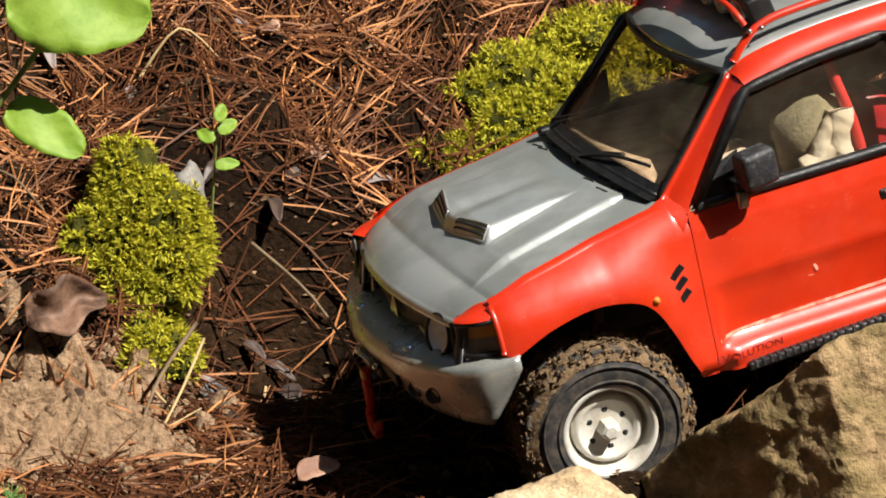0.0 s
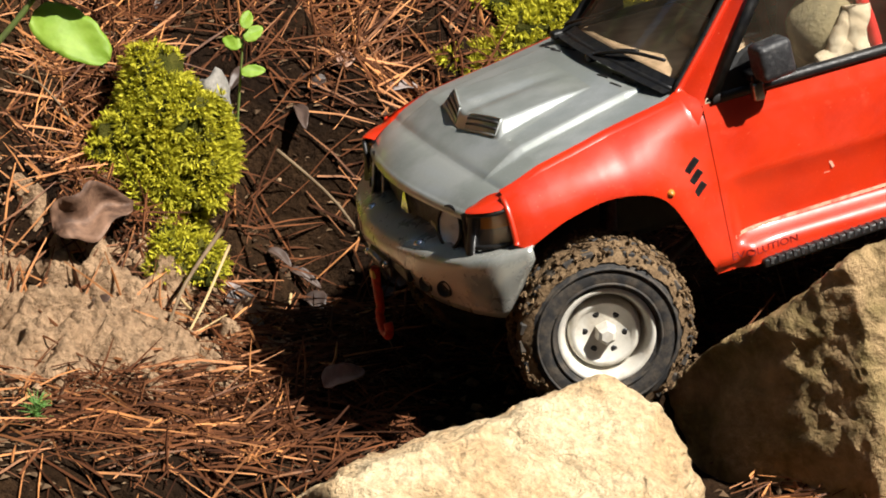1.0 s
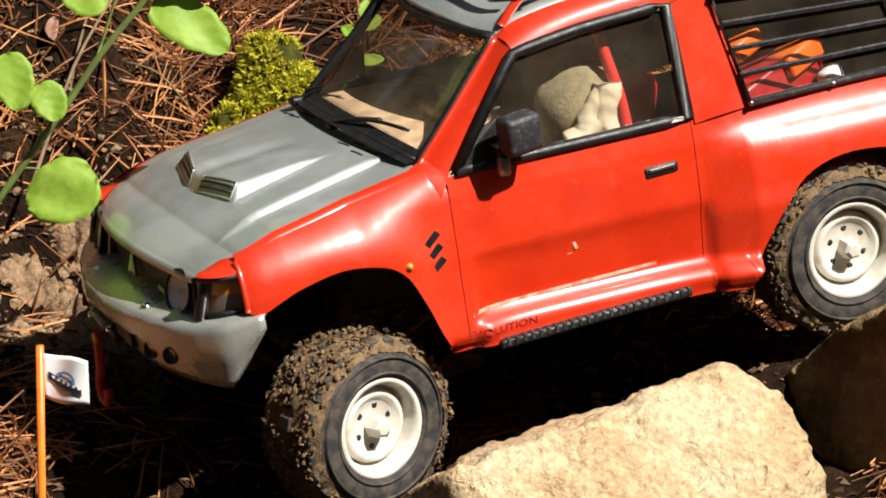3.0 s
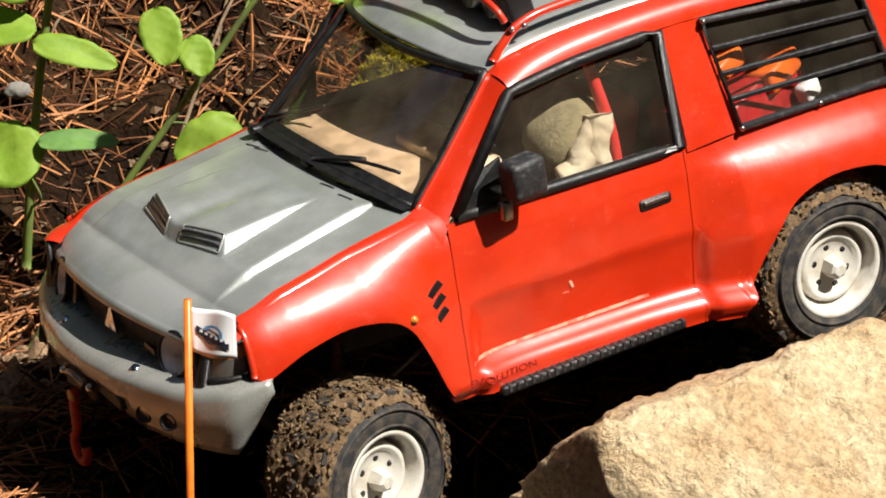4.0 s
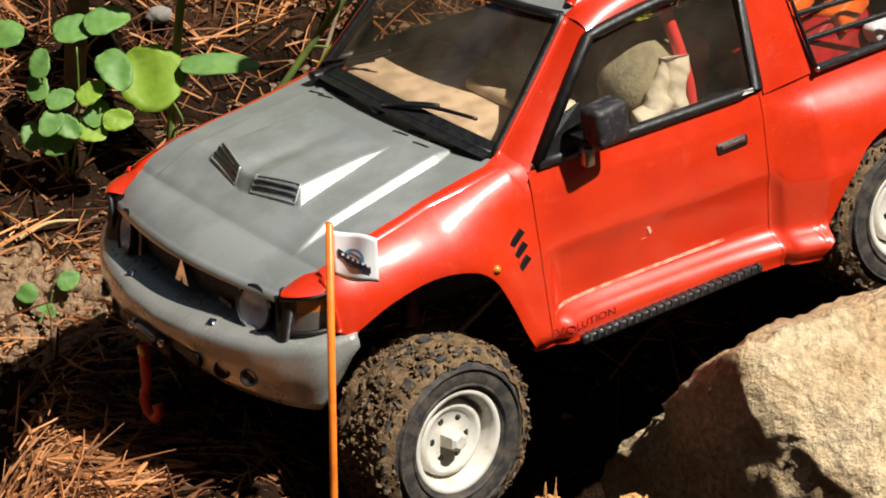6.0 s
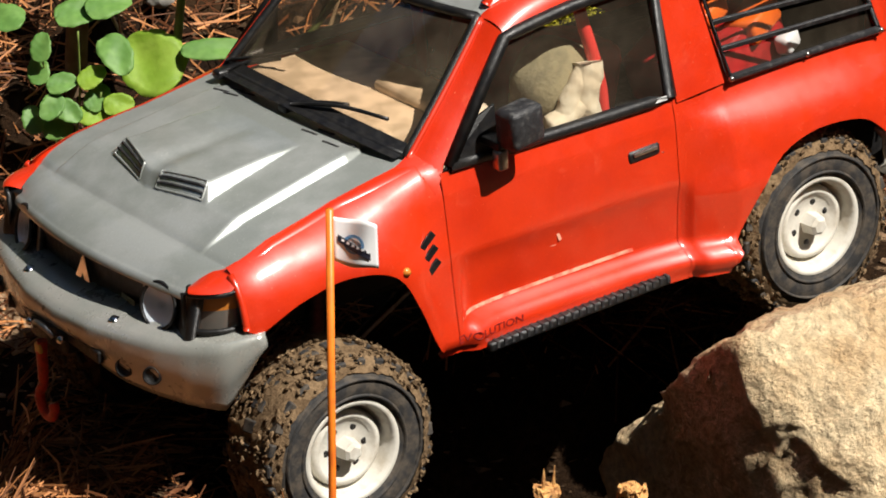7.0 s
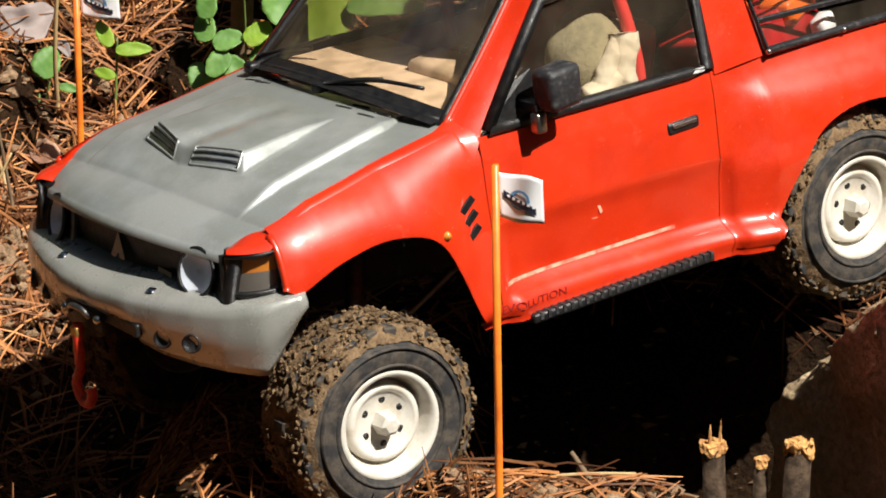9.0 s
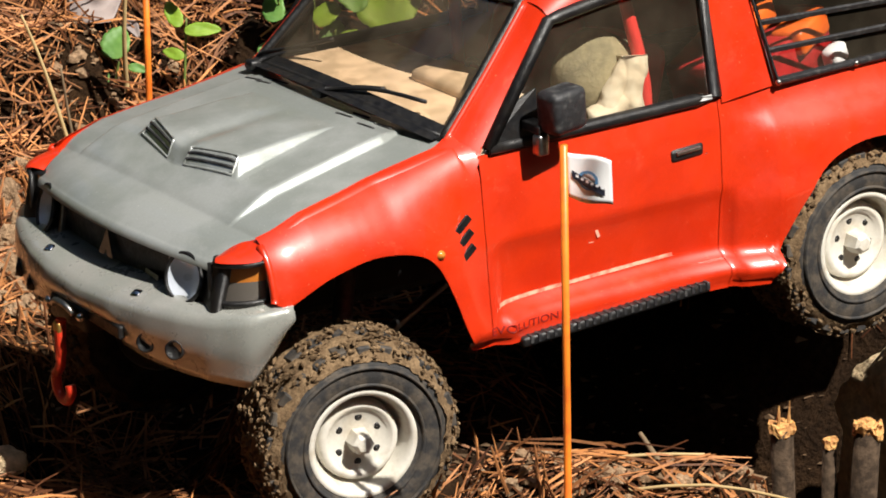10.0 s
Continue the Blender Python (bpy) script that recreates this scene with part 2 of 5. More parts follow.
def box(size, at=(0, 0, 0), turn=None, bevel=0.0, seg=2):
    bm = bmesh.new()
    bmesh.ops.create_cube(bm, size=1.0, matrix=Matrix.Diagonal((*size, 1)))
    if bevel:
        bmesh.ops.bevel(bm, geom=bm.edges[:], offset=bevel, segments=seg, affect="EDGES", profile=0.5)
    m = Matrix.Translation(at)
    if turn:
        m = m @ pose(0, 0, 0, *turn)
    bmesh.ops.transform(bm, matrix=m, verts=bm.verts)
    return bm


def tube(points, radius, sides=8, taper=1.0, closed_ends=True):
    """Verts and faces of a round bar along points."""
    pts = [Vector(p) for p in points]
    verts, faces = [], []
    up = Vector((0.13, 0.31, 0.94))
    for i, p in enumerate(pts):
        d = (pts[min(i + 1, len(pts) - 1)] - pts[max(i - 1, 0)]).normalized()
        a = d.cross(up)
        if a.length < 0.05:
            a = d.cross(Vector((1, 0, 0)))
        a.normalize()
        b = d.cross(a)
        r = radius * (1 + (taper - 1) * i / max(1, len(pts) - 1))
        for k in range(sides):
            w = 2 * math.pi * k / sides
            verts.append(p + a * r * math.cos(w) + b * r * math.sin(w))
    for i in range(len(pts) - 1):
        for k in range(sides):
            k2 = (k + 1) % sides
            faces.append((i * sides + k, i * sides + k2, (i + 1) * sides + k2, (i + 1) * sides + k))
    if closed_ends:
        faces.append(tuple(range(sides)))
        faces.append(tuple((len(pts) - 1) * sides + k for k in range(sides)))
    return verts, faces


def curve_points(points, n):
    """A smooth line through points (Catmull-Rom), n steps a span."""
    P = [Vector(p) for p in points]
    out = []
    for i in range(len(P) - 1):
        p0, p1, p2, p3 = P[max(i - 1, 0)], P[i], P[i + 1], P[min(i + 2, len(P) - 1)]
        for k in range(n):
            t = k / n
            out.append(0.5 * ((2 * p1) + (p2 - p0) * t + (2 * p0 - 5 * p1 + 4 * p2 - p3) * t * t + (3 * p1 - p0 - 3 * p2 + p3) * t ** 3))
    out.append(P[-1])
    return out


def joined(*pieces):
    verts, faces = [], []
    for v, f in pieces:
        o = len(verts)
        verts += [tuple(x) for x in v]
        faces += [tuple(i + o for i in q) for q in f]
    return verts, faces


def sheet(rows):
    """Verts and faces of a surface through rows of points, all of one length."""
    n = len(rows[0])
    verts = [tuple(p) for r in rows for p in r]
    faces = [(i * n + k, i * n + k + 1, (i + 1) * n + k + 1, (i + 1) * n + k) for i in range(len(rows) - 1) for k in range(n - 1)]
    return verts, faces


def thick(ob, depth, offset=0.0):
    s = ob.modifiers.new("thickness", "SOLIDIFY")
    s.thickness, s.offset = depth, offset
    return ob


def mirrored(data):
    v, f = data
    return [(p[0], -p[1], p[2]) for p in v], [tuple(reversed(q)) for q in f]


def lathe(profile, sides=40, axis_y=True):
    """A turned body round the y axis from (y, r) pairs."""
    verts, faces = [], []
    n = len(profile)
    for k in range(sides):
        w = 2 * math.pi * k / sides
        for y, r in profile:
            verts.append((r * math.cos(w), y, r * math.sin(w)))
    for k in range(sides):
        k2 = (k + 1) % sides
        for i in range(n - 1):
            faces.append((k * n + i, k * n + i + 1, k2 * n + i + 1, k2 * n + i))
    return verts, faces


def interp(x, xs, ys):
    return float(np.interp(x, xs, ys))


# ---- the ground: a trough between rocks and a bank of needles ----
TRACK = [(0.45, 0.05, 0.004), (0.39, 0.02, 0.004), (0.30, -0.03, 0.0), (0.205, -0.054, -0.022), (0.11, -0.105, -0.038), (0.03, -0.152, -0.041), (-0.02, -0.185, -0.052), (-0.06, -0.215, -0.068), (-0.094, -0.243, -0.085), (-0.12, -0.272, -0.083), (-0.166, -0.317, -0.074), (-0.233, -0.382, -0.070), (-0.30, -0.44, -0.068)]


def track_z(x, y):
    """Height of the firm track under the near tyres and how far it is away."""
    best = (9.0, 0.0)
    for a, b in zip(TRACK, TRACK[1:]):
        ax, ay, bx, by = a[0] + 0.010, a[1] + 0.020, b[0] + 0.010, b[1] + 0.020
        dx, dy = bx - ax, by - ay
        t = max(0.0, min(1.0, ((x - ax) * dx + (y - ay) * dy) / (dx * dx + dy * dy)))
        d = math.hypot(x - ax - t * dx, y - ay - t * dy)
        if d < best[0]:
            best = (d, a[2] + (b[2] - a[2]) * t)
    return best


def toe(x):
    """Where the bank begins, in y."""
    return interp(x, [-5, -0.7, -0.55, -0.40, -0.30, -0.20, -0.10, 0.0, 0.10, 0.30, 0.50, 5], [-0.3, -0.24, -0.14, -0.02, 0.05, 0.08, 0.10, 0.13, 0.18, 0.27, 0.33, 0.5])


def ground_z(x, y, rough=True):
    s = y - toe(x)
    z = -0.066
    if s > 0:
        z += 0.20 * (1 - math.exp(-s * 4.2)) + 0.05 * min(s, 4)
        if rough:
            z += min(1, s / 0.06) * (0.030 * noise.noise((x * 14, y * 14, 2.0)) + 0.020 * noise.noise((x * 34, y * 34, 6.0)) + 0.009 * noise.noise((x * 75, y * 75, 3.0)))
    if abs(x) < 1 and abs(y) < 1:
        # a pit beside the boulder, behind a low lip of litter
        east = 1 / (1 + math.exp(-(x + 0.058) / 0.005))
        z -= 0.190 * math.exp(-((x + 0.005) / 0.150) ** 6 - ((y + 0.250 + 0.012 * east) / (0.128 + 0.020 * east)) ** 6)
        z -= 0.085 * math.exp(-((x + 0.365) / 0.050) ** 4 - ((y + 0.225) / 0.105) ** 4)
        d, tz = track_z(x, y)
        k = 1 / (1 + math.exp((d - 0.017) / 0.004)) * (1 if x > 0.125 or x < -0.165 else 0)
        z = z + (tz - z) * k
        z += 0.055 * math.exp(-((x + 0.126) / 0.070) ** 6 - ((y + 0.428) / 0.034) ** 2)
        # a dark hollow in the bank beside the moss
        z -= 0.085 * math.exp(-((x - 0.022) / 0.062) ** 4 - ((y - 0.180) / 0.050) ** 4)
        z += 0.050 * math.exp(-(((x - 0.40) / 0.10) ** 2 + ((y - 0.10) / 0.12) ** 2))
    if rough:
        z += 0.009 * noise.noise((x * 9, y * 9, 0.3)) + 0.0050 * noise.noise((x * 33, y * 33, 4.1)) + 0.0032 * noise.noise((x * 90, y * 90, 7.7))
    return z


def axis_steps(lo, hi, step, far):
    mid = list(np.arange(lo, hi + 1e-6, step))
    up, s, v = [], step, hi
    while v < far:
        s *= 1.35
        v += s
        up.append(v)
    return [-(u - hi) + lo for u in reversed(up)] + mid + up


def make_ground():
    xs, ys = axis_steps(-0.62, 0.45, 0.0045, 300), axis_steps(-0.62, 0.55, 0.0045, 300)
    near = lambda v: -1.5 < v < 1.5
    rows = [[(x, y, ground_z(x, y) if near(x) and near(y) else ground_z(max(-5, min(5, x)), max(-5, min(5, y)), False)) for x in xs] for y in ys]
    v, f = sheet(rows)
    ob = new("ground", mesh_of("ground", v, f, SOIL))
    tagged(ob, "forest soil darkened for shade, strewn with needles and clay", "ground", kind="structure")
    return ob


def hewn_rock(name, corners, mat, seed, fine=0.004, levels=5):
    """A broken stone: the hull of its corners, split finely and weathered."""
    bm = bmesh.new()
    for c in corners:
        bm.verts.new(c)
    bmesh.ops.convex_hull(bm, input=bm.verts[:])
    loose = [v for v in bm.verts if not v.link_faces]
    bmesh.ops.delete(bm, geom=loose, context="VERTS")
    bmesh.ops.triangulate(bm, faces=bm.faces[:])
    for k in range(levels):
        long_edges = [e for e in bm.edges if e.calc_length() > 0.0042]
        if not long_edges:
            break
        bmesh.ops.subdivide_edges(bm, edges=long_edges, cuts=1)
        bmesh.ops.triangulate(bm, faces=bm.faces[:])
    for k in range(2):
        bmesh.ops.smooth_vert(bm, verts=bm.verts[:], factor=0.5, use_axis_x=True, use_axis_y=True, use_axis_z=True)
    for v in bm.verts:
        q = v.co.copy()
        v.co = q + Vector(noise.noise_vector(q * 22 + Vector((seed, 0, 0)))) * fine * 1.1 + Vector(noise.noise_vector(q * 60 + Vector((0, seed, 0)))) * fine * 0.65 + Vector(noise.noise_vector(q * 170)) * fine * 0.38 + Vector(noise.noise_vector(q * 420)) * fine * 0.16
    me = bpy.data.meshes.new(name)
    bm.to_mesh(me)
    bm.free()
    me.materials.append(mat)
    me.shade_smooth()
    return me


def make_backdrop():
    """Tall woods all round and overhead, open towards the sun, far outside the view; added to dim the sky and colour
    reflections.
    """
    rows = []
    sun_way = math.atan2(SUN_FROM.y, SUN_FROM.x)
    for j in range(23):
        e = radians(-14 + 100 * j / 22)
        row = []
        for k in range(145):
            a = 2 * math.pi * k / 144
            off = abs(math.atan2(math.sin(a - sun_way), math.cos(a - sun_way)))
            top = radians(36 + 34 * min(1.0, max(0.0, (off - 0.25) / 0.6)) + 5 * noise.noise((math.cos(a) * 3, math.sin(a) * 3, 2.0)) + 5 * noise.noise((math.cos(a) * 9, math.sin(a) * 9, 4.0)))
            el = min(e, top)
            r = 9 + 0.9 * noise.noise((math.cos(a) * 5, math.sin(a) * 5, el * 6))
            row.append((r * math.cos(el) * math.cos(a), r * math.cos(el) * math.sin(a), r * math.sin(el)))
        rows.append(row)
    v, f = sheet(rows)
    f = [q for q in f if not (v[q[0]][2] > 3.2 and noise.noise(Vector(v[q[0]]) * 0.55) > 0.22)]
    ob = new("backdrop", mesh_of("backdrop", v, f, WOODS))
    tagged(ob, "unseen dark green woods raised to dim the sky", "woods", kind="structure")


make_ground()
make_backdrop()
pale = new("boulder", hewn_rock("boulder", [
    (0.012, -0.200, -0.040), (0.044, -0.200, -0.016), (0.069, -0.200, -0.006), (0.101, -0.200, 0.008), (0.128, -0.200, 0.0175), (0.142, -0.200, 0.0165), (0.163, -0.200, 0.007), (0.171, -0.200, 0.000),
    (-0.034, -0.190, -0.074), (-0.015, -0.190, -0.061), (0.0097, -0.280, 0.0050), (0.0306, -0.280, -0.0130), (0.0346, -0.282, -0.0310), (0.0435, -0.284, -0.055), (0.060, -0.290, -0.230), (-0.042, -0.185, -0.230), (-0.050, -0.190, -0.092),
    (0.078, -0.318, -0.072), (0.150, -0.308, -0.052), (0.080, -0.325, -0.230), (0.165, -0.330, -0.230), (0.174, -0.212, -0.004), (0.184, -0.230, -0.050), (0.192, -0.230, -0.230),
    (0.030, -0.180, -0.230), (0.175, -0.180, -0.230), (0.128, -0.187, 0.010), (0.050, -0.187, -0.014)], ROCK, 3.0, 0.0056))
tagged(pale, "sunlit tan sandstone boulder with pitted broken face", "rock", "rocks of the course")
slab = new("stone_slab", hewn_rock("stone_slab", [
    (0.170, -0.062, -0.039), (0.189, -0.080, -0.014), (0.210, -0.100, 0.008), (0.247, -0.125, 0.046), (0.278, -0.112, 0.061), (0.317, -0.085, 0.060), (0.420, -0.060, 0.050), (0.262, -0.140, 0.000), (0.268, -0.152, -0.063), (0.270, -0.155, -0.230),
    (0.168, -0.066, -0.230), (0.190, -0.045, -0.036), (0.250, -0.050, -0.015), (0.430, 0.000, 0.000), (0.430, 0.000, -0.230), (0.180, -0.040, -0.230)], SLAB, 8.0, 0.0044))
tagged(slab, "brown mossy stone slab beside the tyre track", "rock", "rocks of the course")


def clay_patch(cx, cy, rx, ry, lift, label):
    """A crumbly mound of clay that sinks into the soil at its ragged edge."""
    rows = []
    for i in range(131):
        row = []
        for k in range(131):
            u, v = k / 65 - 1, i / 65 - 1
            x, y = cx + rx * u, cy + ry * v
            r = math.hypot(u, v) + 0.35 * noise.noise((x * 30, y * 30, 1.0))
            z = ground_z(x, y) + lift * (1 - r * 1.25) + 0.0130 * noise.noise((x * 62, y * 62, 2.0)) + 0.0085 * noise.noise((x * 150, y * 150, 3.0)) + 0.0030 * noise.noise((x * 480, y * 480, 5.0))
            row.append((x + 0.0015 * noise.noise((x * 200, y * 200, 8.0)), y, z))
        rows.append(row)
    tagged(new("clay_patch", mesh_of("clay_patch", *sheet(rows), CLAY)), label, "soil", kind="stuff")


clay_patch(-0.118, 0.070, 0.115, 0.085, 0.018, "crumbly pale clay bared on the slope")
clay_patch(-0.330, -0.055, 0.090, 0.060, 0.012, "crumbly pale clay bared beside the track")
clay_patch(-0.445, -0.090, 0.060, 0.070, 0.010, "crumbly pale clay bared beside the track")


# ---- the model car: x forward, y to its left, z up from the rear axle ----
ARCH_F = [(0.171, 0.034), (0.160, 0.039), (0.149, 0.043), (0.130, 0.0465), (0.111, 0.044), (0.100, 0.037), (0.092, 0.022), (0.086, 0.007), (0.080, -0.005)]
ARCH_R = [(-0.068, -0.004), (-0.075, 0.009), (-0.087, 0.028), (-0.101, 0.043), (-0.121, 0.0495), (-0.145, 0.048), (-0.157, 0.041), (-0.166, 0.031)]
ARCH_F, ARCH_R = [[(p.x, p.y) for p in curve_points([(x, z, 0) for x, z in arch], 4)] for arch in (ARCH_F, ARCH_R)]
EDGE = sorted(ARCH_F + ARCH_R + [(0.1755, 0.036), (0.1768, 0.0510), (0.19, 0.0528), (-0.195, 0.031)])
EDGE_X, EDGE_Z = [p[0] for p in EDGE], [p[1] for p in EDGE]
ARCH_LINE = np.array([(a[0] + (b[0] - a[0]) * k / 8, a[1] + (b[1] - a[1]) * k / 8) for arch in (ARCH_F, ARCH_R) for a, b in zip(arch, arch[1:]) for k in range(8)])


def fender_top(x):
    return interp(x, [-0.195, -0.08, -0.05, 0.072, 0.08, 0.12, 0.155, 0.175, 0.19], [0.0795, 0.0795, 0.0765, 0.0755, 0.0795, 0.0725, 0.066, 0.0595, 0.053])


def side_y(x, z):
    """How far the body's side stands out."""
    top = fender_top(x)
    outer = interp(z, [-0.006, 0.032, 0.0385, 0.056, 0.066, 0.079], [0.0876, 0.0876, 0.0880, 0.0873, 0.0866, 0.0840])
    y = interp(z, [-0.006, 0.0058, 0.0086, 0.0120, 0.0300, 0.0345, 0.0385, 0.056, 0.066, 0.079], [0.0925, 0.0925, 0.0842, 0.0836, 0.0859, 0.0868, 0.0881, 0.0873, 0.0866, 0.0840])
    y += (outer - y) * min(1.0, max(0.0, (x - 0.0630) / 0.006))
    if x > 0.0727:
        k = min(1.0, max(0.0, (z - 0.046) / max(0.004, top - 0.046)))
        inner = 0.0870 - interp(x, [0.075, 0.12, 0.16, 0.18], [0.0135, 0.0150, 0.0110, 0.0085])
        away = min(1.0, (x - 0.0727) / 0.045)
        full = outer + (0.0862 - outer) * away
        y = inner + (full - inner) * (1 - k ** (9.0 - 6.4 * away ** 0.5)) ** (0.5 + 0.25 * away) - 0.012 * max(0.0, (x - 0.165) / 0.025) ** 2
    if x < -0.054:
        y += 0.0062 * min(1.0, (-0.054 - x) / 0.022) / (1 + math.exp((z - 0.0655) / 0.0028))
        y += 0.0030 * min(1.0, (-0.0535 - x) / 0.003) / (1 + math.exp((z - 0.036) / 0.0015))
    if x < -0.15:
        y -= 0.010 * ((-0.15 - x) / 0.045) ** 2
    d = float(np.sqrt(((ARCH_LINE - (x, z)) ** 2).sum(axis=1).min()))
    wide = 0.021 if x > 0 else 0.026
    y += (0.0085 if x > 0 else 0.0055) * math.exp(-(d / wide) ** 2) * (1.0 if z > 0.0 else 0.4)
    return y


def side_panel(x0, x1, cols, rows=46):
    xs = sorted({round(x0 + (x1 - x0) * i / cols, 5) for i in range(cols + 1)} | {round(x, 5) for x in EDGE_X if x0 < x < x1})
    out = []
    for x in xs:
        lo, hi = interp(x, EDGE_X, EDGE_Z), fender_top(x)
        zs = [lo + (hi - lo) * (1 - (1 - k / rows) ** 1.7) for k in range(rows + 1)]
        out.append([(x, side_y(x, z), z) for z in zs])
    return sheet(out)


def strip_between(a, b, n=6, across=4, bulge=0.0):
    A, B = curve_points(a, n), curve_points(b, n)
    m = min(len(A), len(B))
    A = [A[round(i * (len(A) - 1) / (m - 1))] for i in range(m)]
    B = [B[round(i * (len(B) - 1) / (m - 1))] for i in range(m)]
    return sheet([[p.lerp(q, k / across) + Vector((0, bulge * math.sin(math.pi * k / across), bulge * 0.7 * math.sin(math.pi * k / across))) for k in range(across + 1)] for p, q in zip(A, B)])


SHOULDER_X = [0.070 + 0.0005 * k for k in range(218)]
SHOULDER_Y = [side_y(x, fender_top(x)) + 0.0004 for x in SHOULDER_X]


def shoulder(x):
    """Half the width at the top of the red fender."""
    return interp(x, SHOULDER_X, SHOULDER_Y)


def seam(x):
    """Half the width of the grey bonnet at x: it meets the red fender and draws in over the lamps."""
    return shoulder(x) - 0.0085 * max(0.0, (x - 0.158) / 0.032) ** 1.4


def hood_z(x, y):
    """The bonnet: a crease near each edge and a bulge that ends in a steep step, where the scoops sit."""
    u, r = y / shoulder(x), abs(y)
    z = fender_top(min(x, 0.178)) + 0.0034 * (1 - min(1.0, u * u))
    crease = interp(x, [0.084, 0.098, 0.160, 0.180], [0.0, 0.0030, 0.0030, 0.0])
    edge = interp(x, [0.076, 0.175], [0.0500, 0.0590])
    z += max(0.0, min(crease, (edge + crease - r) * 0.95))
    wide = interp(x, [0.110, 0.158], [0.0310, 0.0385])
    rise = interp(x, [0.106, 0.122, 0.156], [0.0, 0.0026, 0.0058])
    back, front = 0.1606 - 0.27 * max(0.0, r - 0.0067), 0.1645 - 0.16 * (r - 0.0043)
    rise *= max(0.0, min(1.0, (front - x) / (front - back)))
    z += max(0.0, min(rise, (wide - r) * 1.05))
    z -= 0.25 * rise * math.exp(-(y / 0.006) ** 2)
    k = max(0.0, (x - 0.172) / 0.026)
    return z - 0.0085 * k ** 2


def nose_x(y):
    return 0.1985 - 1.75 * y * y


